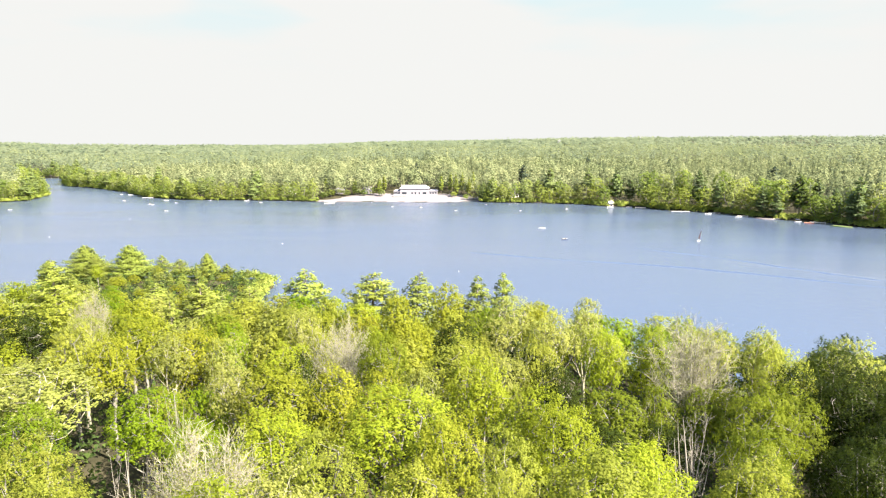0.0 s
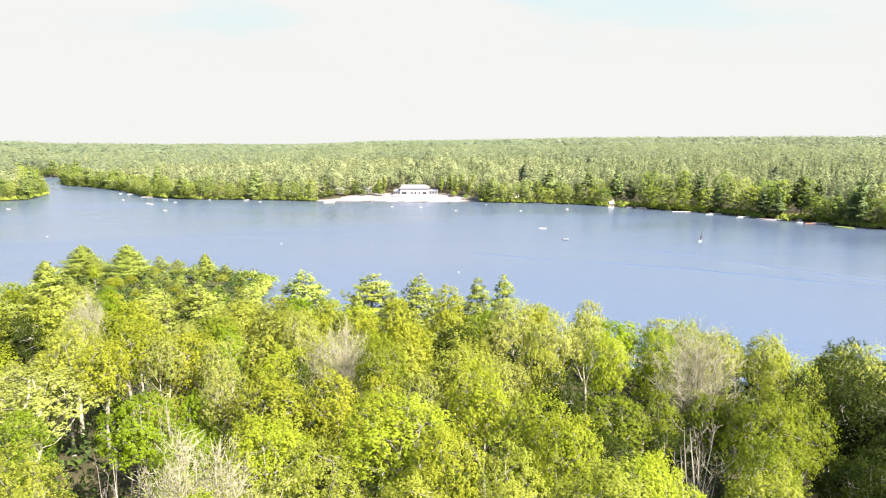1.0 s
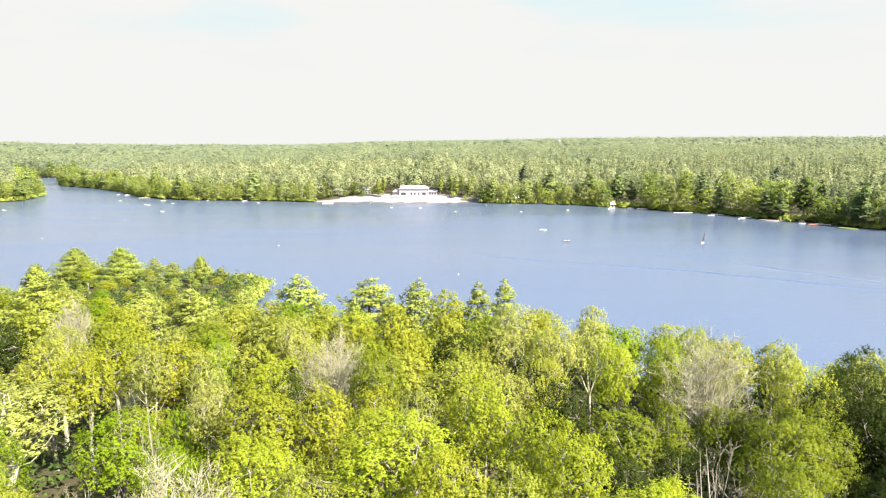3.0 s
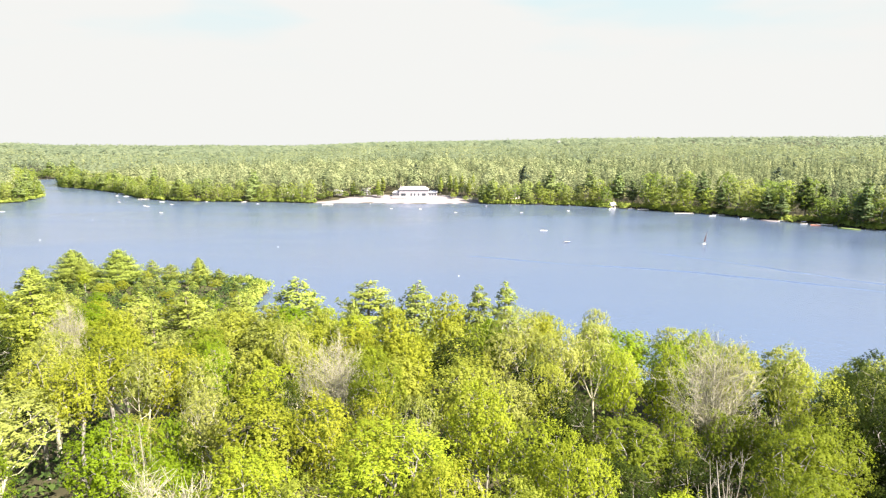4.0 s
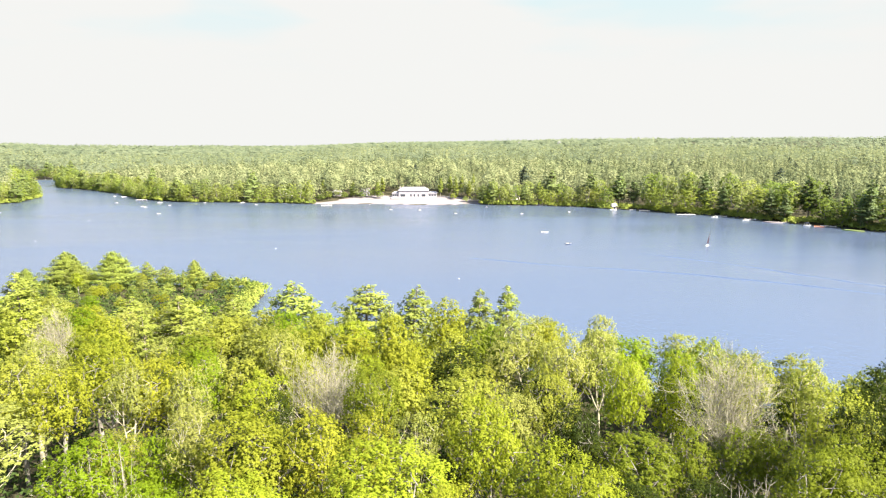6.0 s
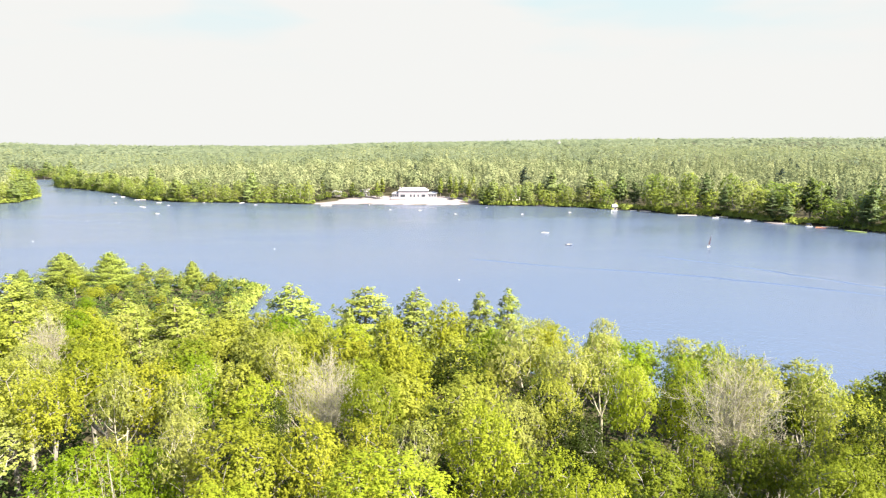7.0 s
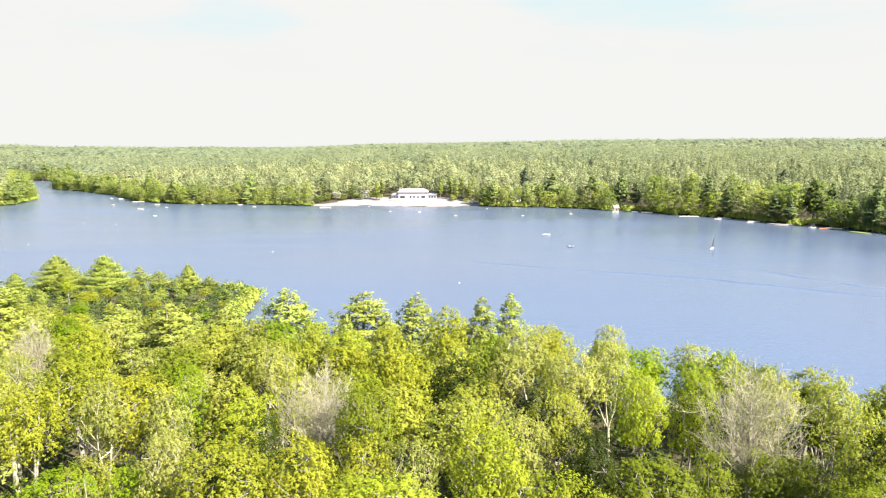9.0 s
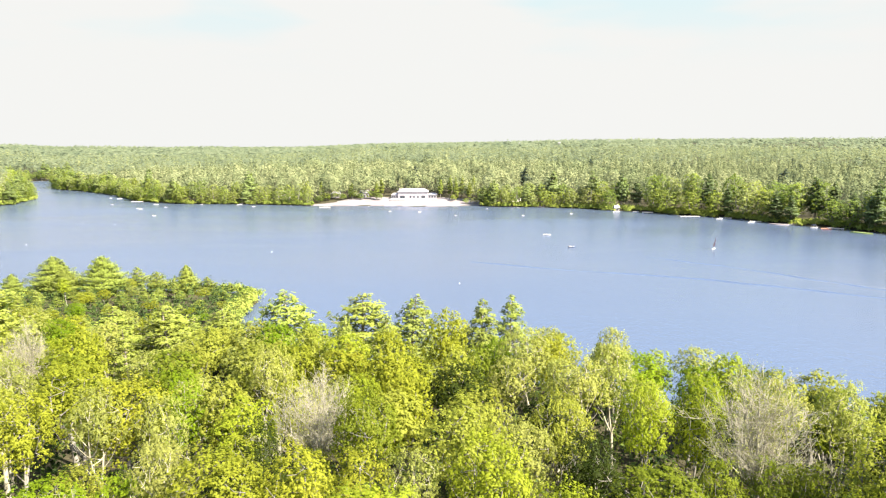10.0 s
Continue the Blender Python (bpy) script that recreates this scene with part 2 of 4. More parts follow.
def land(x, y):
    """The height of the ground."""
    x, y = np.asarray(x, float), np.asarray(y, float)
    s = shore_distance(x, y)
    near = 1.0 * step(s, 0, 4) + 8.5 * step(s, 4, 100) * step(-y, -215, -120) + 0.4 * wave(x, y, 40, 3)
    beach = step(x, -125, -95) * step(-x, -50, -20) * step(y, 480, 530) * step(-y, -640, -600)
    far = 0.5 * step(s, 0, 5) + 6.5 * step(s, 5, 70) + 4 * step(s, 60, 220) + 7 * step(s, 150, 800) + 5 * step(s, 500, 1500)
    far = far * (1 - beach) + beach * (0.3 + 3.2 * step(s, 0, 40) + 5 * step(s, 60, 160) + 17 * step(s, 150, 1200))
    hills = step(y, 1100, 3000) * (1 + 20 * step(x, -400, 1700) - 14 * step(-x, -100, 900) + 9 * step(-x, 900, 1900) + 3 * wave(x, y, 1300, 8))
    far = far + hills + (1.6 * wave(x, y, 210, 5) + 2.5 * wave(x, y, 700, 6)) * step(s, 60, 400)
    far = far - 12 * step(y, 700, 1500) * step(-x, 0.10 * y, 0.28 * y) * (1 - step(-x, 0.60 * y, 0.69 * y))
    for hx, hy in KNOLLS:
        far = far + 13 * np.exp(-((x - hx) ** 2 + (y - hy) ** 2) / 70**2)
    z = np.where(y < 300 + 0 * x, near, far)
    z = np.maximum(z, 0.3 * step(s, 0, 3))
    return np.where(s < 0, -3.5 * step(-s, 0, 14) - 0.05, z)


def axis_steps(stops):
    out = []
    for a, b, d in stops:
        out += list(np.arange(a, b, d))
    return np.array(out + [stops[-1][1]], float)


def sheet(name, xs, ys, height, material):
    gx, gy = np.meshgrid(xs, ys)
    v = np.stack([gx, gy, height(gx, gy)], -1).reshape(-1, 3)
    i = np.arange(len(xs) * len(ys)).reshape(len(ys), len(xs))
    f = np.stack([i[:-1, :-1], i[:-1, 1:], i[1:, 1:], i[1:, :-1]], -1).reshape(-1, 4)
    me = mesh_of(name, v, f, material)
    me.polygons.foreach_set("use_smooth", np.ones(len(f), bool))
    return new(name, me)


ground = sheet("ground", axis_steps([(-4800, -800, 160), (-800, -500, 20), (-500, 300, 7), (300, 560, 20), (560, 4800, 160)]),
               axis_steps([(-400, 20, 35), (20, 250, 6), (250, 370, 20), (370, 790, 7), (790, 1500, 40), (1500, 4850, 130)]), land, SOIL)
tagged(ground, "brown leaf-littered forest floor round the lake", "ground", kind="structure")
lake = sheet("water", axis_steps([(-760, 560, 40)]), axis_steps([(70, 910, 40)]), lambda x, y: 0 * x, WATER)
tagged(lake, "blue rippled lake water reflecting the sky", "lake", kind="structure")
beach = sheet("beach", axis_steps([(-118, 34, 4)]), axis_steps([(532, 600, 2.5)]),
              lambda x, y: np.where((shore_distance(x, y) > 0) & (shore_distance(x, y) < 14 + 30 * step(x, -112, -60) - 14 * step(x, -5, 24) + 5 * wave(x, y, 30, 2)), land(x, y) + 0.12, -2.0), SAND)
tagged(beach, "wide pale sandy beach on the far shore", "beach", kind="structure")


# ---- trees ----
def tube(pts, radii, sides):
    """A tapering round limb along points, as vertices and four-cornered faces."""
    pts, n = np.asarray(pts, float), len(pts)
    d = unit(np.gradient(pts, axis=0))
    a = unit(np.cross(d, np.where(np.abs(d[:, 2:3]) > 0.9, (1.0, 0, 0), (0, 0, 1.0))))
    b = np.cross(d, a)
    t = np.arange(sides) * 2 * math.pi / sides
    v = pts[:, None] + np.asarray(radii)[:, None, None] * (np.cos(t)[None, :, None] * a[:, None] + np.sin(t)[None, :, None] * b[:, None])
    i = np.arange(n * sides).reshape(n, sides)
    j = np.roll(i, -1, 1)
    return v.reshape(-1, 3), np.stack([i[:-1], j[:-1], j[1:], i[1:]], -1).reshape(-1, 4)


def joined(pieces):
    vs, fs, k = [], [], 0
    for v, f in pieces:
        vs.append(v)
        fs.append(f + k)
        k += len(v)
    return np.concatenate(vs), np.concatenate(fs)


def leaves(centres, outward, size, r, slim=0.8, flat=0.5, soft=0.91):
    """One pointed leaf or spray at each centre, facing partly outward. Its shading follows the rounded clump that it belongs to."""
    n = len(centres)
    nrm = unit(r.normal(size=(n, 3)) * (1 - flat) + outward * flat + (0, 0, 0.15))
    nrm *= np.where((nrm * outward).sum(-1, keepdims=True) < 0, -1.0, 1.0)
    u = unit(np.cross(nrm, r.normal(size=(n, 3))))
    w = np.cross(nrm, u)
    s = size * r.uniform(0.65, 1.3, (n, 1))
    v = np.stack([centres + u * s * 0.6, centres - u * s * 0.4 + w * s * 0.5 * slim, centres - u * s * 0.4 - w * s * 0.5 * slim], 1)
    shade = unit(outward * soft + nrm * (1 - soft) + r.normal(size=(n, 3)) * 0.08)
    return v.reshape(-1, 3), np.arange(3 * n).reshape(n, 3), np.repeat(shade, 3, 0)


def leaf_mesh(name, made, material):
    v, f, shade = made
    return mesh_of(name, v, f, material, shade)


def bent(a, b, r, n=5, sag=0.12):
    """Points of a limb from a to b that starts flat and bends up."""
    t = np.linspace(0, 1, n)[:, None]
    mid = r.normal(size=3) * np.linalg.norm(b - a) * 0.07
    return a + (b - a) * t + np.sin(t * math.pi) * (mid - (0, 0, sag * np.linalg.norm(b - a)))


def broadleaf(seed, height, radius, low, clumps, each, leaf, clump_size, bark, bark_name, limbs=8, forks=2, top_heavy=0.0, twig_every=1, flat=0.80, rough=0.12, spray=0.5, per_tuft=7, name="tree"):
    """A broadleaved tree: a forking trunk, limbs with twigs, and a crown of leaf clumps at the twigs' ends."""
    r = np.random.RandomState(seed)
    ob = new(name)
    top = np.array([r.normal() * 0.05 * height, r.normal() * 0.05 * height, height * 0.9])
    fork = np.array([top[0] * 0.3, top[1] * 0.3, height * max(low - 0.08, 0.14)])
    wood, twigs, nodes = [], [], []
    base_r = height * 0.013 + 0.05
    z = np.linspace(0, 1, 5)[:, None]
    wood.append(tube(np.vstack([(0, 0, -0.6), (z * fork)[1:]]), base_r * np.array([1.5, 1.1, 1.0, 0.95, 0.85]), 6))
    leaders = []
    for k in range(forks):
        a = 6.28 * k / forks + r.uniform(0, 1)
        end = top + np.array([math.cos(a), math.sin(a), 0]) * radius * (0.38 if forks > 1 else 0.05) - (0, 0, r.uniform(0, 0.1) * height)
        p = bent(fork, end, r, 6, 0.04)
        wood.append(tube(p, base_r * np.linspace(0.8 if forks < 2 else 0.62, 0.14, 6), 5))
        leaders.append(p)
    mid = np.array([top[0] * 0.6, top[1] * 0.6, height * (low + 1) / 2])
    half = np.array([radius, radius, height * (1 - low) / 2])
    for k in range(limbs):
        p = leaders[k % forks]
        f = 0.1 + 0.75 * (k + 0.5) / limbs
        q = f * 5
        start = p[int(q)] + (p[min(int(q) + 1, 5)] - p[int(q)]) * (q - int(q))
        a = 2.4 * k + r.uniform(-0.4, 0.4)
        end = mid + half * np.array([math.cos(a) * 0.78, math.sin(a) * 0.78, -0.35 + 1.15 * f + r.uniform(-0.1, 0.1)])
        if name == "birch":
            end[2] = max(end[2], start[2] + 0.45 * radius)
        b = bent(start, end, r, 5, 0.10)
        wood.append(tube(b, base_r * np.linspace(0.27, 0.05, 5), 5))
        nodes += list(b[1:])
    nodes = np.array(nodes + [v for p in leaders for v in p[2:]])
    i = np.arange(clumps) + 0.5
    cz = 1 - 2 * i / clumps * (0.84 - 0.25 * top_heavy)
    ang = i * 2.39996 + r.uniform(0, 0.7, clumps)
    ring = np.sqrt(np.maximum(1 - cz**2, 0))
    way = np.stack([ring * np.cos(ang), ring * np.sin(ang), cz], 1)
    size = clump_size * r.uniform(0.68, 1.3, clumps)
    depth = r.uniform(0.9 - rough, 0.9 + rough, clumps)
    c = mid + way * np.maximum(half - 0.7 * size[:, None], 0.3) * depth[:, None]
    for k in range(0, clumps, twig_every):
        d = np.linalg.norm(nodes - c[k], axis=1) + 0.4 * np.maximum(nodes[:, 2] - c[k, 2], 0)
        twigs.append(tube(bent(nodes[np.argmin(d)], c[k], r, 3, 0.05), base_r * np.array([0.12, 0.08, 0.03]) + 0.008, 3))
    # each bough ends in a rounded mass of leafy shoots that point up and outward, each a slim tuft of leaves
    tufts = max(6, int(each / per_tuft))
    n = clumps * tufts
    big = np.repeat(way, tufts, 0)
    face = unit(r.normal(size=(n, 3)) + big * 0.6 + (0, 0, 0.35))
    wide = np.repeat(size, tufts)
    foot = np.repeat(c, tufts, 0) + face * (wide * r.uniform(0.42, 0.95, n))[:, None]
    fine = np.minimum(wide, 1.15) if leaf < 0.45 else wide
    shoot = unit(face * 0.55 + big * 0.25 + (0, 0, 0.28 + 0.5 * spray) + r.normal(size=(n, 3)) * 0.12)
    along = r.uniform(0, 1, (n, per_tuft))
    reach = (fine * r.uniform(0.30, 0.66, n))[:, None] * along
    ring = unit(np.cross(np.repeat(shoot, per_tuft, 0), r.normal(size=(n * per_tuft, 3))))
    girth = (fine[:, None] * 0.20 * (1.05 - 0.85 * along) * r.uniform(0.4, 1.1, (n, per_tuft))).reshape(-1, 1)
    centres = np.repeat(foot, per_tuft, 0) + np.repeat(shoot, per_tuft, 0) * reach.reshape(-1, 1) + ring * girth
    out = unit(ring * 0.32 + np.repeat(face, per_tuft, 0) * 0.55 + np.repeat(big, per_tuft, 0) * 0.3 + (0, 0, 0.32))
    extra = clumps * (8 if leaf < 0.45 else 2)
    inner = mid + unit(r.normal(size=(extra, 3))) * half * r.uniform(0.3, 0.62, (extra, 1))
    seen = np.repeat(face[:, 2] > (-0.42 if low > 0.1 else -1.1), per_tuft)
    centres, out = centres[seen], out[seen]
    centres, out = np.vstack([centres, inner]), np.vstack([out, unit(inner - mid)])
    leaf = np.concatenate([np.full(int(seen.sum()), leaf), np.full(extra, leaf * 2.2)])[:, None]
    split = name == "birch"
    part_mesh("trunk", mesh_of("trunk", *(wood[0] if split else joined(wood)), bark), ob, bark_name)
    for piece in wood[1:] if split else ():
        part_mesh("limb", mesh_of("limb", *piece, bark), ob)
    if twigs:
        tagged(part_mesh("branchwork", mesh_of("branchwork", *joined(twigs), bark), ob), kind="stuff")
    part_mesh("crown", leaf_mesh("crown", leaves(centres, out, leaf, r, 0.8, flat), LEAF), ob)
    return ob


def pine(seed, height, radius, low, each, leaf, gap=0.85, plume=1.0):
    """A white pine: a straight trunk and whorls of flat, upswept boughs with tufts of needles."""
    r = np.random.RandomState(seed)
    ob = new("pine")
    wood, boughs, centres, out = [], [], [], []
    lean = r.normal(size=2) * 0.02 * height
    line = lambda z: np.array([lean[0] * (z / height) ** 2, lean[1] * (z / height) ** 2, z])
    zs = np.linspace(-0.5, height, 8)
    wood.append(tube([line(v) for v in zs], (height * 0.014 + 0.05) * np.linspace(1.1, 0.07, 8), 6))
    z = low * height
    while z < height - 0.2:
        f = (z - low * height) / (height * (1 - low))
        reach = radius * (min(1, 0.6 + 1.5 * f) * (1 - f) ** 0.7 + 0.035) * r.uniform(0.8, 1.15)
        count = 4 if f < 0.85 else 3
        turn = r.uniform(0, 6.28)
        for k in range(count):
            a, length = turn + 6.28 * k / count + r.uniform(-0.5, 0.5), reach * r.uniform(0.6, 1.2)
            start = line(min(z + r.uniform(-0.9, 0.9) * gap, height - 0.05))
            way = np.array([math.cos(a), math.sin(a), 0])
            rise = r.uniform(0.10, 0.30) * plume
            t = np.linspace(0, 1, 3)[:, None]
            p = start + way * length * t + np.array([0, 0, 1.0]) * length * (0.04 * t + rise * t**2)
            boughs.append(tube(p, np.linspace(0.05, 0.012, 3) * (0.6 + length * 0.2), 3))
            n = max(5, int(each * length))
            s = r.uniform(0.2, 1.02, n) ** 0.75
            side = r.normal(size=n) * 0.30 * length * np.sin(np.clip(s, 0, 1) * 2.5 + 0.35)
            q = start + way * (length * s)[:, None] + np.array([-way[1], way[0], 0]) * side[:, None]
            q[:, 2] += length * (0.04 * s + rise * s**2) + r.normal(size=n) * 0.034 * (radius + height * 0.08) + 0.06
            centres.append(q)
            out.append(unit(way * 0.75 + (0, 0, 0.65) + r.normal(size=(n, 3)) * 0.25))
        z += gap * r.uniform(0.75, 1.25)
    part_mesh("trunk", mesh_of("trunk", *joined(wood), PINE_BARK), ob, "rough dark pine trunk")
    tagged(part_mesh("branchwork", mesh_of("branchwork", *joined(boughs), PINE_BARK), ob), kind="stuff")
    part_mesh("needles", leaf_mesh("needles", leaves(np.concatenate(centres), np.concatenate(out), leaf, r, 0.5, 0.72), NEEDLE), ob)
    return ob


def bare_tree(seed, height, radius, bark, bark_name, low=0.3, limbs=9, leafy=0, leaf=0.3, fan=0):
    """A leafless or nearly leafless tree: limbs that fan upward and split twice into fine twigs."""
    r = np.random.RandomState(seed)
    ob = new("bare_tree")
    wood, fine, tips = [], [], []
    base_r = height * 0.011 + 0.05
    fork = np.array([0, 0, height * low])
    wood.append(tube([(0, 0, -0.5), fork * 0.5 + (0.1, 0, 0), fork, fork + (0.1, 0, height * 0.25), (r.normal() * 0.3, r.normal() * 0.3, height * 0.93)],
                     base_r * np.array([1.4, 1.0, 0.8, 0.5, 0.1]), 6))
    for k in range(limbs):
        f = k / limbs
        start = fork + (0, 0, height * (0.42 * f - 0.02))
        a = 2.4 * k + r.uniform(-0.3, 0.3)
        way = np.array([math.cos(a), math.sin(a), 0])
        end = start + way * radius * r.uniform(0.7, 1.1) * (1 - 0.3 * f) + (0, 0, (height - start[2]) * r.uniform(0.55, 0.95))
        if fan:
            tilt = radians(fan + (84 - fan) * f)
            start = fork + (0, 0, height * 0.08 * f)
            end = start + (way * radius * math.cos(tilt) + np.array([0, 0, (height - start[2]) * math.sin(tilt)])) * r.uniform(0.8, 1.0)
        p = bent(start, end, r, 6, 0.08 if fan else 0.14)
        wood.append(tube(p, base_r * np.linspace((0.40 if leafy else 0.52) if fan else 0.30, 0.06, 6), 5))
        for j in range(11 if leafy else 6):
            q = 1 + 4 * (j + r.uniform(0, 1)) / (11 if leafy else 6)
            s = p[int(q)] + (p[min(int(q) + 1, 5)] - p[int(q)]) * (q - int(q))
            e = s + unit(unit(end - start) + r.normal(size=3) * 0.55 + (0, 0, 0.35)) * radius * r.uniform(0.25, 0.55)
            b = bent(s, e, r, 4, 0.06)
            fine.append(tube(b, base_r * np.array([0.065, 0.046, 0.03, 0.015]), 3))
            for _ in range(15 if leafy else 6):
                m = b[r.randint(1, 4)]
                g = m + unit(unit(e - s) + r.normal(size=3) * 0.65 + (0, 0, 0.4)) * radius * r.uniform(0.12, 0.30)
                fine.append(tube([m, g], base_r * np.array([0.022, 0.008]) + 0.006, 3))
                tips.append(g)
    part_mesh("trunk", mesh_of("trunk", *wood[0], bark), ob, bark_name)
    for piece in wood[1:]:
        part_mesh("limb", mesh_of("limb", *piece, bark), ob)
    tagged(part_mesh("branchwork", mesh_of("branchwork", *joined(fine), bark), ob, bark_name), kind="stuff")
    if leafy:
        c = np.repeat(np.array(tips), leafy, 0)
        off = r.normal(size=c.shape) * 0.35
        part_mesh("crown", leaf_mesh("crown", leaves(c + off, unit(off + (0, 0, 0.2)), leaf, r), LEAF), ob, "thin pale foliage")
    return ob


def tinted(ob, colour):
    for o in ob.children:
        o.color = (*colour, 1)
    return ob


GREY, PALE = "grey bark", "pale whitish bark"
nearest_full = [broadleaf(15, 20, 4.6, 0.34, 66, 250, 0.185, 1.38, BARK, GREY, spray=0.8, rough=0.17), broadleaf(16, 20, 4.4, 0.40, 58, 270, 0.185, 1.44, BARK, GREY, forks=3, rough=0.2, spray=1.0),
                broadleaf(17, 20, 4.7, 0.30, 74, 235, 0.18, 1.26, BARK, GREY, limbs=10, rough=0.18, spray=0.6)]
near_full = [broadleaf(11, 20, 4.6, 0.34, 58, 175, 0.24, 1.44, BARK, GREY, rough=0.17, spray=0.8, per_tuft=6), broadleaf(12, 20, 4.4, 0.40, 50, 185, 0.24, 1.50, BARK, GREY, forks=3, rough=0.2, spray=1.0, per_tuft=6),
             broadleaf(13, 20, 4.8, 0.42, 60, 172, 0.235, 1.34, BARK, GREY, limbs=10, rough=0.16, spray=0.6, per_tuft=6), broadleaf(14, 20, 4.2, 0.28, 52, 180, 0.23, 1.38, BARK, GREY, forks=1, rough=0.2, spray=0.9, per_tuft=6)]
near_open = [broadleaf(21, 20, 4.6, 0.44, 52, 96, 0.23, 1.02, PALE_BARK, PALE, limbs=13, forks=3, top_heavy=0.9, rough=0.2, spray=0.8, per_tuft=5, name="birch"),
             broadleaf(22, 20, 4.3, 0.47, 48, 100, 0.23, 1.02, PALE_BARK, PALE, limbs=12, forks=2, top_heavy=1.0, rough=0.2, spray=0.8, per_tuft=5, name="birch")]
mid_full = [broadleaf(31, 20, 4.5, 0.36, 46, 88, 0.40, 1.56, BARK, GREY, limbs=4, twig_every=999, spray=0.7, per_tuft=5), broadleaf(32, 20, 4.3, 0.32, 42, 90, 0.40, 1.56, BARK, GREY, limbs=4, forks=3, twig_every=999, spray=0.8, rough=0.15, per_tuft=5),
            broadleaf(33, 20, 4.7, 0.40, 48, 82, 0.39, 1.50, BARK, GREY, limbs=4, twig_every=999, spray=0.6, per_tuft=5)]
mid_open = [broadleaf(41, 20, 4.3, 0.42, 34, 84, 0.33, 1.32, PALE_BARK, PALE, limbs=10, forks=3, top_heavy=0.9, twig_every=2, per_tuft=5, name="birch")]
pines = [pine(51, 20, 5.2, 0.25, 13, 0.60, 0.5), pine(52, 20, 4.6, 0.3, 14, 0.58, 0.5), pine(53, 20, 5.6, 0.2, 12, 0.62, 0.52, 0.8)]
broad_pines = [pine(55, 20, 10.5, 0.03, 30, 0.56, 0.46, 0.9), pine(56, 20, 9.5, 0.05, 30, 0.56, 0.46, 1.1)]
shore_full = [broadleaf(61, 20, 4.8, 0.02, 26, 70, 0.66, 1.7, BARK, GREY, limbs=3, twig_every=999, per_tuft=5, name="shore_tree"), broadleaf(62, 20, 4.4, 0.04, 24, 74, 0.66, 1.7, BARK, GREY, limbs=3, twig_every=999, rough=0.18, per_tuft=5, name="shore_tree")]
shore_big = [broadleaf(65, 20, 4.7, -0.04, 42, 84, 0.46, 1.35, BARK, GREY, limbs=3, top_heavy=-0.6, twig_every=999, rough=0.18, per_tuft=6, name="shore_tree"), broadleaf(66, 20, 4.5, -0.04, 40, 88, 0.46, 1.45, BARK, GREY, limbs=3, top_heavy=-0.6, twig_every=999, rough=0.22, per_tuft=6, name="shore_tree"),
             broadleaf(67, 20, 4.6, 0.0, 36, 92, 0.46, 1.5, BARK, GREY, limbs=3, top_heavy=-0.6, forks=3, twig_every=999, rough=0.2, per_tuft=6, name="shore_tree")]
behind_full = [broadleaf(68, 20, 4.8, 0.2, 30, 76, 0.5, 1.7, BARK, GREY, limbs=4, twig_every=999, per_tuft=5)]
shore_pines = [pine(63, 20, 4.4, 0.10, 12, 1.1, 1.0), pine(64, 20, 3.9, 0.24, 12, 1.1, 1.0)]
bare_fan = [bare_tree(71, 20, 5.4, PALE_BARK, "bleached beige twigs", 0.42, 22, 1, 0.13, 30), bare_tree(72, 20, 5.0, PALE_BARK, PALE, 0.40, 22, 2, 0.13, 32)]
bare_dead = [bare_tree(73, 20, 4.6, DEAD_BARK, "weathered grey dead wood", 0.36, 10, fan=22), bare_tree(74, 20, 2.2, DEAD_BARK, "weathered grey dead wood", 0.3, 7)]

# DARK, MOSS: leaf colours that also imitate shade in gaps and at right
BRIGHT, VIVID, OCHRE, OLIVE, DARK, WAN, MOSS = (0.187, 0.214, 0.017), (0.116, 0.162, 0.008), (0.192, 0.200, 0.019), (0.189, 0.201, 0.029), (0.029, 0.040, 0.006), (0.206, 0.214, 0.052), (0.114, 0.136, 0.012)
SHORE_TINTS = (0.196, 0.230, 0.048), (0.218, 0.246, 0.058), (0.140, 0.178, 0.040), (0.228, 0.250, 0.084)
PINE_TINT = (0.142, 0.164, 0.027)
WORDS = {BRIGHT: "bright yellow-green", VIVID: "vivid green", OCHRE: "ochre-tinged green", OLIVE: "olive green", DARK: "dark green", WAN: "pale grey-green", MOSS: "moss green"}
taken = []


def plant(kinds, x, y, top, radius, tint, r, group="trees of the near wood", label="", category="tree", own=4.5):
    """A copy of one of the kinds with its crown's top at that height and about that radius."""
    base = float(land(x, y))
    top -= 0.6 * float(step(x, 12, 30) * step(y, 76, 92) * step(-y, -300, -250))
    src = kinds[r.randint(len(kinds))]
    h = max(top - base, 3.0)
    w = radius / own
    m = Matrix.LocRotScale((x, y, base), Euler((r.normal() * 0.03, r.normal() * 0.03, r.uniform(0, 6.28))), (w, w, h / 20.0))
    ob = copy_thing(src, m)
    light, warm = r.uniform(0.86, 1.12), r.uniform(0.965, 1.03)
    c = (tint[0] * light * warm, tint[1] * light, tint[2] * light)
    tinted(ob, c)
    tagged(ob, label or WORDS[tint] + " broadleaved tree with a rounded, lumpy crown", category, group)
    taken.append((x, y, radius))
    return ob


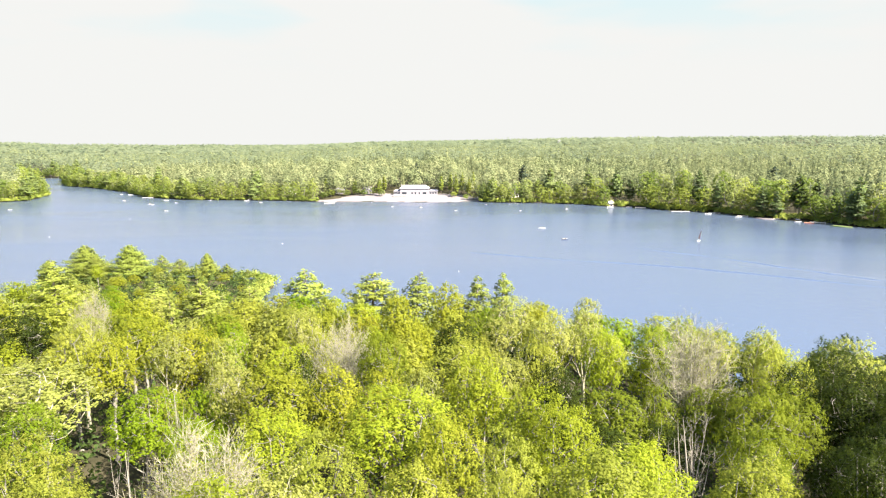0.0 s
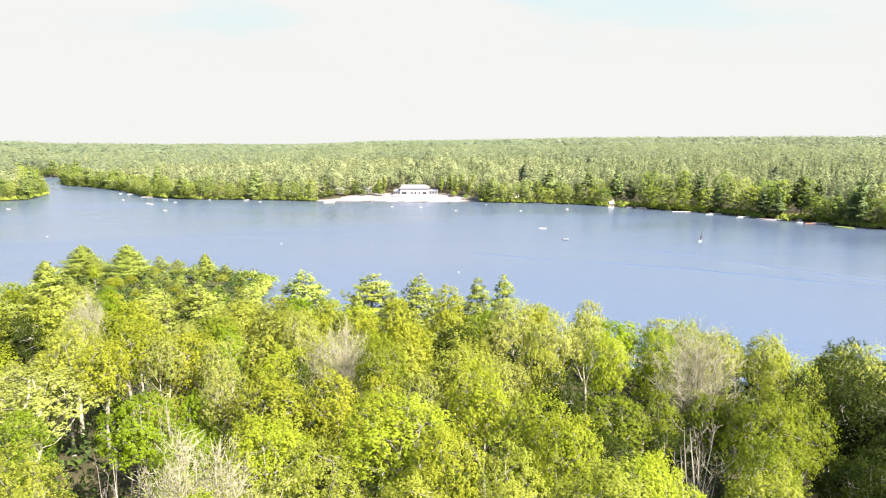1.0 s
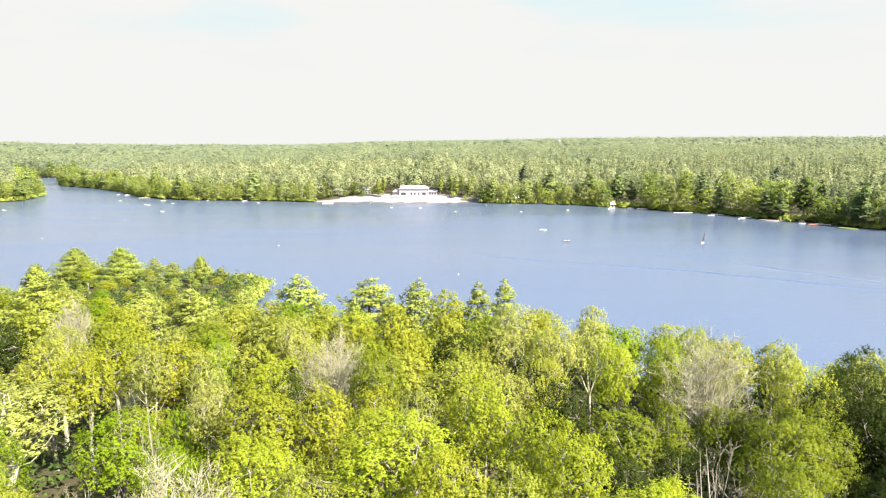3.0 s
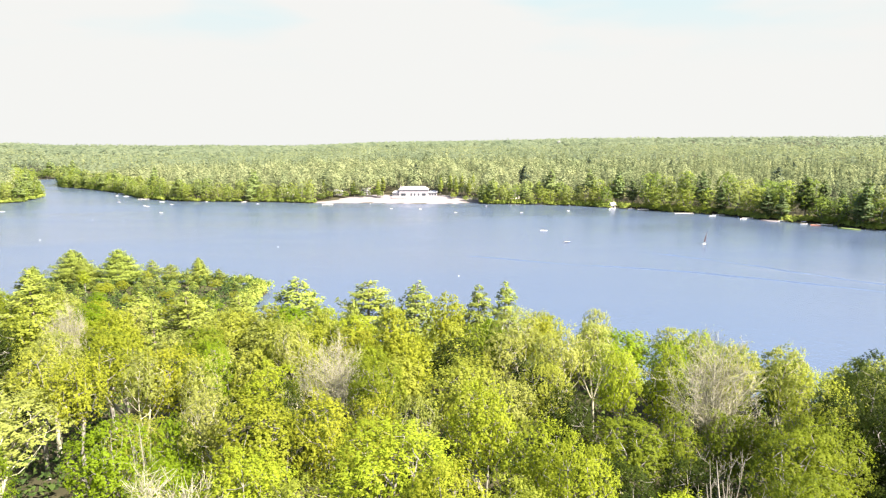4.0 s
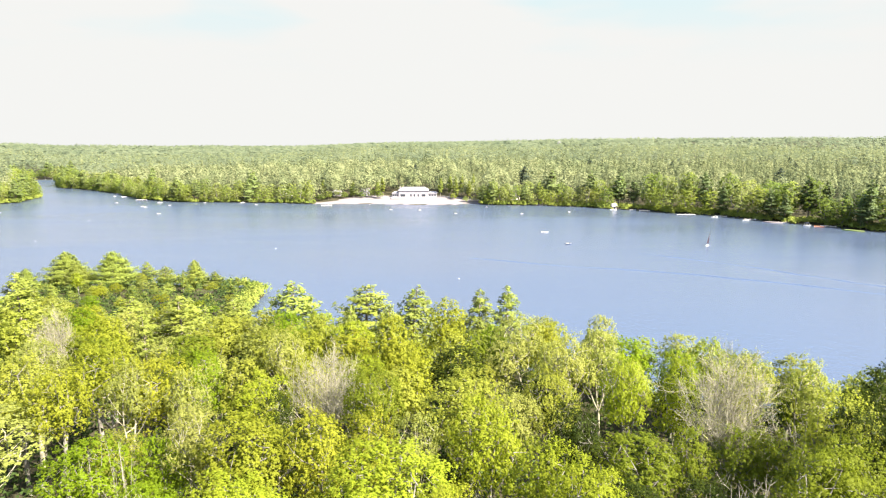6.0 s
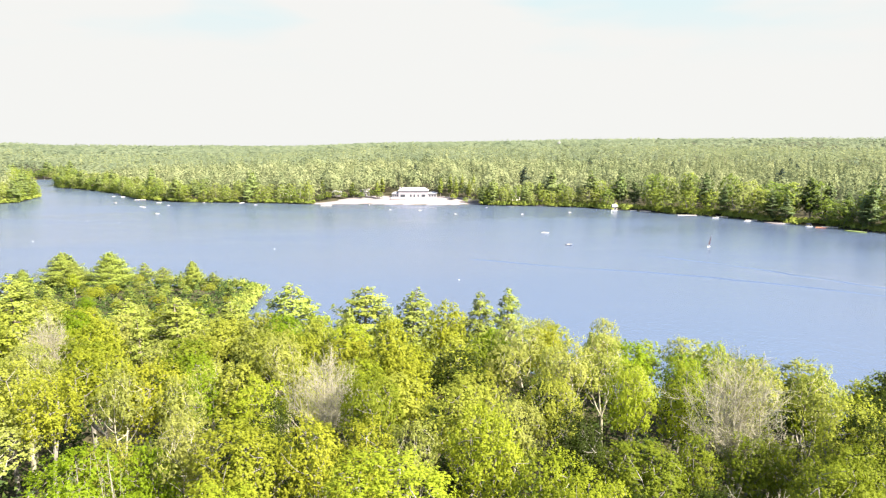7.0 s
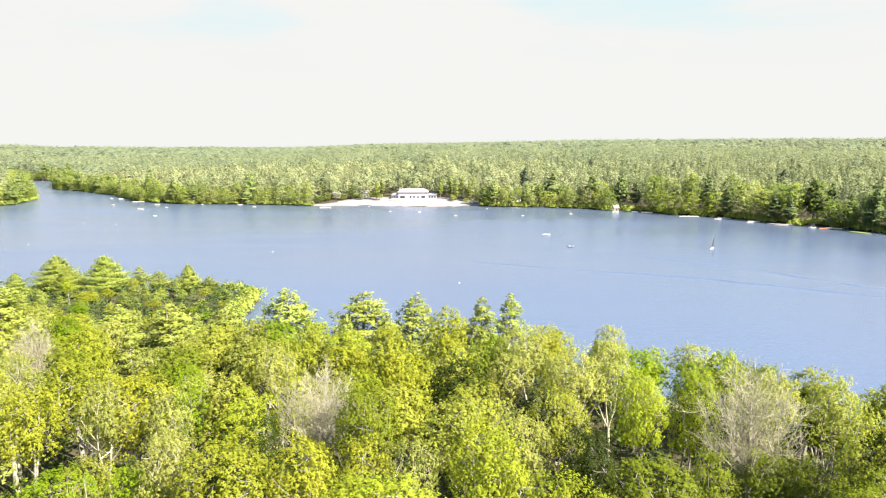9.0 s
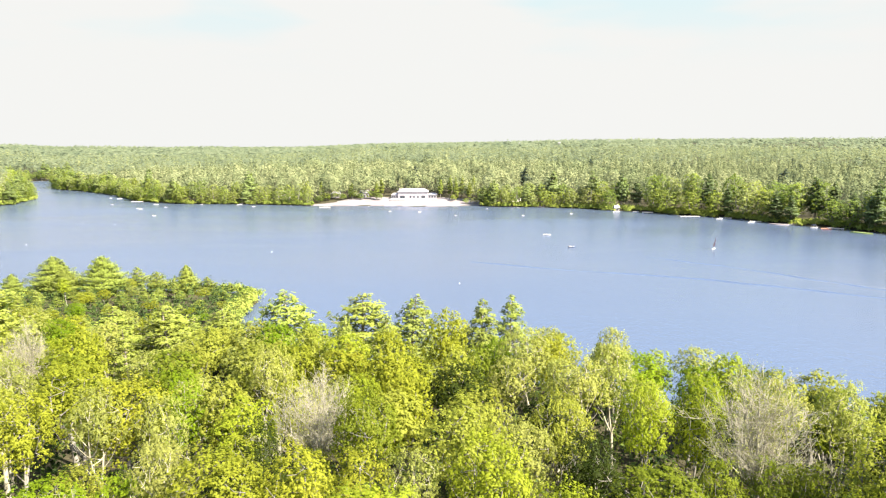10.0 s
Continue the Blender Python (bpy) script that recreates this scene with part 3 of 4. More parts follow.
rng = np.random.RandomState(5)
BARE_LABEL, DEAD_LABEL = "nearly bare tree with fanning beige twigs", "dead leafless tree with weathered grey branches"
for x, y, top, w, kind in [(-15.1, 85.3, 28.0, 5.0, 0), (36.1, 82.8, 28.4, 6.2, 0), (-20.9, 48.6, 29.5, 6.0, 1), (-66.8, 112.9, 25.3, 3.8, 0)]:
    plant([bare_fan[kind]], x, y, top, w, WAN, rng, "bare trees", BARE_LABEL, "bare tree")
for x, y, top, w, kind in [(25.0, 55.7, 29.5, 4.2, 0), (-27.8, 49.2, 29.5, 3.0, 1), (17.5, 69, 22.5, 2.6, 1), (-30.5, 66.0, 28.5, 2.2, 1), (-33.5, 65.0, 27.5, 2.0, 1)]:
    plant([bare_dead[kind]], x, y, top, w, WAN, rng, "bare trees", DEAD_LABEL, "bare tree")
for tint, places in ((BRIGHT, [(-5.6, 59.6, 29.7, 6.6), (5.2, 69.7, 29.0, 4.0), (24.8, 87.5, 27.5, 3.3), (31.3, 91.5, 27.1, 3.6), (15.3, 45.7, 30.5, 4.6), (18.4, 50.5, 28.5, 2.4), (12.7, 57.4, 29.5, 3.9), (7.4, 63.1, 28.9, 3.8)]),
                     (VIVID, [(-34.9, 65.1, 27.0, 4.3), (-28.8, 70.3, 25.0, 3.2), (-34.1, 92.3, 26.6, 3.6), (-26.0, 59.4, 26.0, 3.8), (-44.5, 58.7, 28.2, 3.5)]),
                     (OCHRE, [(-20.3, 67.2, 28.8, 5.3), (-13.3, 69.5, 28.6, 4.3), (-38.6, 88.3, 27.0, 5.1), (-7.5, 71.3, 27.8, 3.6), (-47.4, 82.1, 27.5, 4.0), (-47.4, 94.3, 26.8, 5.2)]),
                     (OLIVE, [(24.3, 44.3, 30.3, 3.8), (-11.7, 50.5, 29.6, 4.0), (43.2, 72.3, 28.5, 4.0), (-37.3, 50.9, 28.7, 4.2), (-30.9, 42.0, 29.0, 4.0), (1.2, 78.9, 27.8, 5.0),
                              (7.0, 51.0, 28.9, 3.8), (4.9, 43.0, 29.8, 3.8), (-3.0, 44.5, 29.5, 4.2)]),
                     (MOSS, [(34.0, 78.6, 21.8, 3.4), (38.6, 78.2, 21.2, 3.2), (30.6, 79.6, 22.0, 3.0), (-15.1, 80.8, 22.0, 3.2), (33.9, 60.0, 28.6, 4.4), (40.0, 65.5, 27.0, 3.8), (30.2, 53.0, 28.2, 3.6)]),
                     # mostly shade at the right edge and in gaps, put into leaf colour
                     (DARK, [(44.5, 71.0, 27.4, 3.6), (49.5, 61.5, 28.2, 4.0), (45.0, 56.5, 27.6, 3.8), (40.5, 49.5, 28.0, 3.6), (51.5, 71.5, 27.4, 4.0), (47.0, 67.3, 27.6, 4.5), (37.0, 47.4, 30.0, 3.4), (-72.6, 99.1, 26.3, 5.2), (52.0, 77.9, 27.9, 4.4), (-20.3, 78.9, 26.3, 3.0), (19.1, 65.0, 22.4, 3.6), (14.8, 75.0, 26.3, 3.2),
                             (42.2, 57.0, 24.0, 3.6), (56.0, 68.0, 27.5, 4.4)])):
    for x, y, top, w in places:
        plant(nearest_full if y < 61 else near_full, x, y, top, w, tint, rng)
for x, y, top, w in [(41.0, 91.5, 27.1, 4.0), (48.3, 87.5, 27.3, 3.6), (57.6, 82.5, 27.5, 4.4), (19.1, 101.6, 26.1, 4.4), (15.1, 116.1, 25.0, 4.8), (-23.8, 101.6, 26.0, 3.8), (-58.9, 94.5, 26.9, 4.6), (-48.3, 68.5, 29.0, 7.5), (-24.5, 71.0, 28.0, 3.8), (-39.5, 83.5, 28.2, 3.6), (-32.5, 83.6, 27.2, 3.0), (-62.0, 99.5, 25.5, 4.0), (-3.0, 71.0, 27.5, 3.0), (25.9, 105.9, 25.6, 4.0)]:
    plant(near_open, x, y, top, w, WAN, rng, label="pale-barked tree with white limbs and thin grey-green leaves")
PINE_LABEL = "white pine with layered upswept boughs"
for x, y, top, w in [(-7.05, 141, 24.4, 6.0), (13.7, 140.5, 23.5, 4.8), (7.8, 136, 23.7, 5.2), (-33.6, 146.7, 23.6, 7.6), (-17.9, 148, 21.8, 8.2), (-84, 232, 7.4, 3.0), (-76, 231, 5.2, 2.4), (-110, 235, 10.5, 3.4), (-102, 231, 9.6, 3.6),
                     (-89, 136, 27.6, 6.6), (-62, 150, 19.0, 7.0), (-50, 153, 17.5, 6.0), (-72, 146, 20.0, 6.0), (-57, 140, 21.0, 6.0)]:
    plant(pines, x, y, top, w * 1.25, PINE_TINT, rng, "white pines", PINE_LABEL, "pine tree")
for x, y, top, w in [(-121.6, 232.5, 14.6, 11.0), (-139, 233, 14.2, 11.0), (-131, 226, 11.5, 6.0), (-92, 234, 11.0, 5.6), (-150, 226, 9.5, 5.0)]:
    plant(broad_pines, x, y, top, w, PINE_TINT, rng, "white pines", "broad white pine spreading at the tip of the point", "pine tree", 10.0)
# unseen tall trees added beside the wood to shade its right edge
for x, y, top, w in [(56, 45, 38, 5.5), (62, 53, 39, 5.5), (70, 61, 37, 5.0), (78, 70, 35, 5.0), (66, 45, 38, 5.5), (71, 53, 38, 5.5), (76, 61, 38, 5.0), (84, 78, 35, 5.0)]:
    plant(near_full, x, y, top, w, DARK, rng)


SHOWN = [(-15.1, 85.3), (36.1, 82.8), (25.0, 55.7), (-39.5, 83.5), (-32.5, 83.6), (-66.8, 112.9), (-24.5, 71.0), (-62.0, 99.5), (-5.6, 59.6), (-30.5, 66.0), (-48.3, 68.5)]
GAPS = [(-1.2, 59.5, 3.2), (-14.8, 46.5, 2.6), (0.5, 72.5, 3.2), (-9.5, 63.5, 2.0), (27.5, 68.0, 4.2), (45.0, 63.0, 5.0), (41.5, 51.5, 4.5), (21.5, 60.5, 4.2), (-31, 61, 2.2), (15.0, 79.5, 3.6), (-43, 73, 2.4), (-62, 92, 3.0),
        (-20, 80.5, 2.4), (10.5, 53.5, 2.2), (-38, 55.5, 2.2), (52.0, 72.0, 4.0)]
# dark-leaved trees added as shade in the gaps between crowns
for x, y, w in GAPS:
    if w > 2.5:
        plant(near_full, x, y, 19.5 + 0.4 * w, w * 0.9, DARK, rng, label="low tree between taller crowns, gap shade put into its leaf colour")
taken += GAPS


def free(x, y, radius):
    return all((x - a) ** 2 + (y - b) ** 2 > (0.82 * (c + radius)) ** 2 for a, b, c in taken)


tries = rng.uniform((-195, 34), (110, 240), (16000, 2))
inland = shore_distance(tries[:, 0], tries[:, 1])
for (x, y), s in zip(tries, inland):
    if s < 3.0 or abs(x) > 0.78 * y + 8:
        continue
    near = y < 88
    wide = rng.uniform(3.6, 5.6)
    if not free(x, y, wide * (1 + 0.45 * step(x, 12, 40) * step(-y, -110, -80))):
        continue
    roll, low_spit = rng.uniform(), step(y, 142, 186)
    top = (19.0 + (140 - min(y, 150)) * 0.122) * (1 - low_spit) + (7.6 - 2.4 * step(x, -112, -92)) * low_spit + rng.normal() * 1.6 - 4 * step(-s, -14, -2)
    top -= 1.4 * step(x, 0, 30) * step(y, 80, 105) + 3.4 * step(x, 42, 66)
    top -= 4.5 * any(abs(x - fx) < 5.0 and 1.5 < fy - y < 13 for fx, fy in SHOWN)
    # share of trees given darker leaf tints towards the right, in place of shade
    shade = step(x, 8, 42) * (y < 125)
    if low_spit > 0.6:
        wide *= 0.6
    if y > 125 and roll < 0.3 + 0.35 * low_spit:
        plant(pines, x, y, top, wide * 0.85, PINE_TINT, rng, "white pines", PINE_LABEL, "pine tree")
    elif roll < 0.12:
        plant(near_open if near else mid_open, x, y, top, wide * 0.9, WAN, rng, label="pale-barked tree with white limbs and thin grey-green leaves")
    else:
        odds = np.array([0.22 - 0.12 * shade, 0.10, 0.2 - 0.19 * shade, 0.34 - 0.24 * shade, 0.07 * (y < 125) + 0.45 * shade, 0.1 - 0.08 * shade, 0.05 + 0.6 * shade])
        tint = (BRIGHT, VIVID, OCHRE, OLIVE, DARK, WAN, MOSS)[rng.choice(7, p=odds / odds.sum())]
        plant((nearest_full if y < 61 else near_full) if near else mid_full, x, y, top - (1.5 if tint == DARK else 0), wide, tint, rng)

# the wood goes on under the flight and behind it
for x, y in rng.uniform((-62, -30), (75, 36), (1800, 2)):
    wide = rng.uniform(5.0, 6.5)
    if free(x, y, wide) and not (y > 30 and abs(x) < 0.78 * y + 8):
        tint = (OLIVE, BRIGHT, OCHRE, OLIVE, DARK)[rng.randint(5)]
        plant(behind_full, x, y, 28.5 + rng.normal() * 1.2, wide, tint, rng)

# trees along the far shore, with openings at the landings
CLEAR = [(139, 500), (151, 496), (223, 420), (252, 381), (241, 404)]
line = np.array(FAR_SHORE, float)
for (ax, ay), (bx, by) in zip(line[2:-4], line[3:-3]):
    length = math.hypot(bx - ax, by - ay)
    for near_row, spread in ((1.5, 3.0), (11.0, 7.0)):
        at = rng.uniform(0, 5)
        while at < length:
            f, back = at / length, near_row + rng.uniform(0, spread)
            x, y = ax + (bx - ax) * f - (by - ay) / length * back, ay + (by - ay) * f + (bx - ax) / length * back
            east = float(step(x, 90, 190))
            big = rng.uniform(4.6, 7.2) + 2.6 * east
            at += big * rng.uniform(1.2, 1.85)
            if shore_distance(x, y) < 1.0 or (-114 < x < 34 and 500 < y < 600) or min(math.hypot(x - a, y - b) for a, b in CLEAR) < 7:
                continue
            tall = rng.uniform(0.75, 1.12) * (1.0 if near_row < 5 else 1.1 if near_row < 10 else 1.2)
            # eastward tints darkened, shade of that bank put into the leaf colour
            if rng.uniform() < 0.17 + 0.22 * east:
                plant(shore_pines, x, y, float(land(x, y)) + (21 + 2 * east) * tall, 6.6 * tall, (0.130 - 0.055 * east, 0.158 - 0.058 * east, 0.050 - 0.016 * east), rng, "far shore trees", "dark green pine on the far shore", "pine tree")
            else:
                plant(shore_big if near_row < 5 and -420 < x < 330 else shore_full, x, y, float(land(x, y)) + (15 + 8.0 * east) * tall, big * 0.95, SHORE_TINTS[2 if rng.uniform() < 0.8 * east else rng.randint(4)], rng, "far shore trees", "sunlit green broadleaved tree on the far shore")
for kinds in (nearest_full, near_full, near_open, mid_full, mid_open, behind_full, shore_big, pines, broad_pines, bare_fan, bare_dead):
    for src in kinds:
        for o in (*src.children, src):
            bpy.data.objects.remove(o)
shore_kept = shore_full + shore_pines


# ---- far woods and undergrowth ----
def woods(name, label, places, heights, radii, cards, size, cone, material, seed, category="woodland", even=0.25):
    """Many tree crowns as one mass of leafy sprays: lumpy domes, or ragged layered spires."""
    r = np.random.RandomState(seed)
    n = len(places)
    base = land(places[:, 0], places[:, 1])
    if cone:
        up = 1 - r.uniform(0, 1, (n, cards)) ** 0.62
        turn = r.uniform(0, 6.283, (n, cards))
        bulge = np.repeat(r.uniform(0.55, 0.95, (n, 1)), cards, 1)
        ring = (1 - up) ** bulge * (0.72 + 0.28 * np.sin(up * heights[:, None] * 2.1 + turn * 2 + r.uniform(0, 6, (n, 1)))) + 0.05
        way = np.stack([np.cos(turn), np.sin(turn), 0.45 + 0 * up], -1)
        wide, high = radii[:, None] * 1.15 * ring * r.uniform(0.75, 1.1, (n, cards)), 0.22 + 0.78 * up
    else:
        way = unit(r.normal(size=(n, cards, 3)) + (0, 0, 0.35))
        way[..., 2] = np.abs(way[..., 2]) * 1.15 - 0.25
        k = r.uniform(0, 6.283, (n, 1))
        lump = 1 + 0.16 * np.sin(way[..., 0] * 5 + k) * np.sin(way[..., 1] * 5 + 2 * k) + 0.10 * np.sin(way[..., 2] * 8 + 3 * k)
        wide = radii[:, None] * lump * r.uniform(0.84, 1.06, (n, cards))
        high = 0.52 + 0.48 * way[..., 2] * lump
    c = np.empty((n, cards, 3))
    c[..., 0] = places[:, None, 0] + way[..., 0] * wide
    c[..., 1] = places[:, None, 1] + way[..., 1] * wide
    c[..., 2] = base[:, None] + heights[:, None] * high
    s = np.repeat(size, cards)[:, None]
    made = leaves(c.reshape(-1, 3), unit(way * (1.25 - even) + (0.1 * even, -0.25 * even, even)).reshape(-1, 3), s, r, 1.0, 0.88)
    me = leaf_mesh(name, made, material)
    me.attributes.new("own_tint", "FLOAT", "POINT").data.foreach_set("value", np.repeat(r.uniform(0, 1, n).astype(np.float32), cards * 3))
    return tagged(new(name, me), label, category, kind="stuff")


def scatter(r, count, lo, hi, spread):
    """Places over the far land, evenly over the ground between two distances."""
    d = np.sqrt(r.uniform(lo**2, hi**2, count))
    a = r.uniform(-spread, spread, count)
    p = np.stack([d * np.sin(a), d * np.cos(a)], 1)
    s = shore_distance(p[:, 0], p[:, 1])
    sandy = (p[:, 1] < 640) & (s < 9 + 19 * step(p[:, 0], -115, -70) - 8 * step(p[:, 0], 2, 24)) & (p[:, 0] > -116) & (p[:, 0] < 30)
    built = (np.abs(p[:, 0] + 25) < 30) & (p[:, 1] < 592)
    keep = (s > 15) & (p[:, 1] > 330) & ~sandy & ~built
    for gx, gy in GLADES:
        keep &= np.hypot(p[:, 0] - gx, (p[:, 1] - gy) * 0.6) > 10
    for hx, hy in KNOLLS:
        keep &= np.hypot(p[:, 0] - hx, p[:, 1] - hy) > 34
    return p[keep]


r = np.random.RandomState(9)
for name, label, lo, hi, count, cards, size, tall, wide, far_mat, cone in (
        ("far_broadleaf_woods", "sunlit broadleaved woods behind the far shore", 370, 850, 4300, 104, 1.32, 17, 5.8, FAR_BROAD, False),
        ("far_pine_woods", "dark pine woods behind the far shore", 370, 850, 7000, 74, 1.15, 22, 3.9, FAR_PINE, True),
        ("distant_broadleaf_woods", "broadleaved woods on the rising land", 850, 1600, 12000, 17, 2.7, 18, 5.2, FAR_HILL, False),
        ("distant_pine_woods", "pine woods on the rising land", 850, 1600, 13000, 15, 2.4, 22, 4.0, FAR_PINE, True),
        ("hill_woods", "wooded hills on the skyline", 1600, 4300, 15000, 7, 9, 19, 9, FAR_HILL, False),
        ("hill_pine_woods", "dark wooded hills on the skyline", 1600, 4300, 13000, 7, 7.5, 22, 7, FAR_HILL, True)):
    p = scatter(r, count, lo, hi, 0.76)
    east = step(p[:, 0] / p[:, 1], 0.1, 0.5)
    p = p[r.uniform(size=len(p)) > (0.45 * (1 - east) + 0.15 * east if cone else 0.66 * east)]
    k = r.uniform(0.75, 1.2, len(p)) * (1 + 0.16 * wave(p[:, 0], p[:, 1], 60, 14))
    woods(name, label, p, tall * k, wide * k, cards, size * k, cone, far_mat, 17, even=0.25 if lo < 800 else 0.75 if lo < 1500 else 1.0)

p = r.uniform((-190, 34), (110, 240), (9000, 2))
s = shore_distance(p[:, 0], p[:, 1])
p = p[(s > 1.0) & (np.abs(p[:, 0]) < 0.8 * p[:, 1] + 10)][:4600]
# leaf colour here carries the shade below the crowns
woods("undergrowth", "saplings and shrubs under the trees, shade put into their green", p, r.uniform(1.5, 7.0, len(p)), r.uniform(0.9, 2.4, len(p)), 16, r.uniform(0.4, 0.75, len(p)), False, SHADE_UNDERWOOD, 23, "undergrowth")

# bushes leaning over the water along the far shore
p = r.uniform((-520, 330), (340, 790), (170000, 2))
s = shore_distance(p[:, 0], p[:, 1])
landings = np.array([(140, 501), (153, 494), (180, 468), (200, 456), (214, 438), (225, 422), (240, 409), (243, 405), (254, 396), (254, 384), (258, 380), (84, 532), (160, 489), (-430, 722), (-392, 707), (-336, 648), (-283, 590), (-255, 570), (-178, 555)], float)
near_landing = (np.hypot(p[:, None, 0] - landings[:, 0], p[:, None, 1] - landings[:, 1]) < 4.5).any(1)
p = p[(s > np.where(near_landing, 3.5, -0.8)) & (s < 4 + 8 * (p[:, 0] > 100)) & ~((p[:, 0] > -112) & (p[:, 0] < 32))][:3600]
woods("shore_bushes", "bright green bushes along the waterline", p, r.uniform(1.6, 5.0, len(p)), r.uniform(1.3, 2.6, len(p)), 20, r.uniform(0.7, 1.1, len(p)), False, BUSH, 29, "bushes")

# bushes along the near shore and round the low point
p = r.uniform((-200, 90), (120, 246), (40000, 2))
s = shore_distance(p[:, 0], p[:, 1])
p = p[(s > -1.0) & (s < 5.5)][:1500]
woods("point_bushes", "sunlit green bushes along the near waterline", p, r.uniform(1.6, 4.6, len(p)), r.uniform(1.0, 2.0, len(p)), 26, r.uniform(0.45, 0.7, len(p)), False, BUSH, 31, "bushes")


# ---- buildings, boats and docks ----
WHITE = rough_paint("weathered_white_boards", (0.175, 0.158, 0.170), (0.215, 0.197, 0.210), 0.8, 0.55, 0, 0.1)
CREAM = rough_paint("cream_boards", (0.62, 0.57, 0.48), (0.70, 0.65, 0.55), 0.8, 0.6, 0, 0.1)
SHINGLE = rough_paint("grey_shingles", (0.135, 0.127, 0.137), (0.175, 0.166, 0.177), 1.2, 0.85, 0, 0.3)
STONE = rough_paint("pale_stone", (0.18, 0.158, 0.155), (0.225, 0.20, 0.197), 0.6, 0.85, 0, 0.3)
DARK_GLASS = rough_paint("dark_window_glass", (0.02, 0.024, 0.03), (0.03, 0.035, 0.04), 0.5, 0.08, 0, 0.0)
PLANK = rough_paint("weathered_planks", (0.42, 0.38, 0.33), (0.54, 0.50, 0.44), 1.5, 0.8, 0, 0.3)
HULL = rough_paint("white_gelcoat", (0.36, 0.36, 0.355), (0.44, 0.44, 0.435), 0.6, 0.25, 0, 0.0)
NAVY = rough_paint("navy_gelcoat", (0.03, 0.04, 0.08), (0.045, 0.06, 0.11), 0.6, 0.3, 0, 0.0)
ORANGE = rough_paint("orange_gelcoat", (0.62, 0.20, 0.08), (0.70, 0.26, 0.11), 0.6, 0.35, 0, 0.0)
SEAT = rough_paint("tan_vinyl", (0.40, 0.34, 0.26), (0.48, 0.42, 0.33), 1.0, 0.6, 0, 0.1)
BLACK = rough_paint("black_plastic", (0.02, 0.02, 0.02), (0.035, 0.035, 0.035), 1.0, 0.4, 0, 0.1)
METAL = rough_paint("brushed_metal", (0.55, 0.55, 0.56), (0.64, 0.64, 0.65), 2.0, 0.35, 0.9, 0.05)
MAROON = rough_paint("maroon_sailcloth", (0.018, 0.007, 0.012), (0.028, 0.010, 0.016), 0.7, 0.8, 0, 0.1)
LAWN = rough_paint("lawn_grass", (0.085, 0.115, 0.022), (0.11, 0.14, 0.03), 0.5, 0.9, 0, 0.5)


def box(bm, x, y, z, w, d, h, edge=0.03):
    """A block with worn edges that stands on z, its middle at x, y."""
    made = bmesh.ops.create_cube(bm, size=1.0, matrix=Matrix.LocRotScale((x, y, z + h / 2), None, (w, d, h)))
    if edge:
        bmesh.ops.bevel(bm, geom=list({e for v in made["verts"] for e in v.link_edges}), offset=edge, segments=1, affect="EDGES")
    return bm


def box_part(name, dims, material, parent, label="", edge=0.03):
    return part(name, box(bmesh.new(), *dims, edge), material, parent, label)


def roof_mesh(w, d, z, rise, over, hip):
    """A pitched roof with thickness; its ridge runs along x and is shortened by hip at both ends."""
    bm = bmesh.new()
    for lift in (0.0, -0.18):
        a, b, r = w / 2 + over, d / 2 + over, w / 2 + over - hip
        v = [bm.verts.new(c) for c in ((-a, -b, z + lift), (a, -b, z + lift), (a, b, z + lift), (-a, b, z + lift), (-r, 0, z + rise + lift), (r, 0, z + rise + lift))]
        for f in ((0, 1, 5, 4), (2, 3, 4, 5), (1, 2, 5), (3, 0, 4)):
            bm.faces.new([v[i] for i in (f if lift == 0.0 else f[::-1])])
        if lift == 0.0:
            top = v
    for i in range(4):
        bm.faces.new([top[(i + 1) % 4], top[i], v[i], v[(i + 1) % 4]])
    return bm


def opening(name, x, y, z, w, h, parent, trim=WHITE):
    """A framed window or door on a front that faces -y."""
    bm = bmesh.new()
    for dx, dz, ww, hh in ((-w / 2, 0, 0.12, h), (w / 2, 0, 0.12, h), (0, h, w + 0.24, 0.12), (0, -0.1, w + 0.24, 0.1)):
        box(bm, x + dx, y - 0.05, z + dz, ww, 0.14, hh, 0.01)
    frame_ob = part(name, bm, trim, parent)
    box_part("pane", (x, y - 0.02, z, w - 0.1, 0.06, h), DARK_GLASS, frame_ob, edge=0)
    return frame_ob


def house(x, y, w, d, h, turn, wall_mat, label, rise=2.2, openings=3, z=None, group=""):
    ob = new("house")
    ob.matrix_world = pose(x, y, (float(land(x, y)) if z is None else z) - 0.3, 0, 0, turn)
    box_part("wall", (0, 0, 0, w, d, h + 0.3), wall_mat, ob)
    part("roof", roof_mesh(w, d, h + 0.3, rise, 0.5, 0.5), SHINGLE, ob, "grey shingle roof")
    for k in range(openings):
        opening("door" if k == openings // 2 else "window", (k + 0.5) * w / openings - w / 2, -d / 2, 0.4 if k == openings // 2 else 1.2, 1.1, 2.0 if k == openings // 2 else 1.3, ob)
    box_part("chimney", (w * 0.28, 0.6, h, 0.7, 0.7, rise + 0.9), STONE, ob)
    return tagged(ob, label, "house", group)


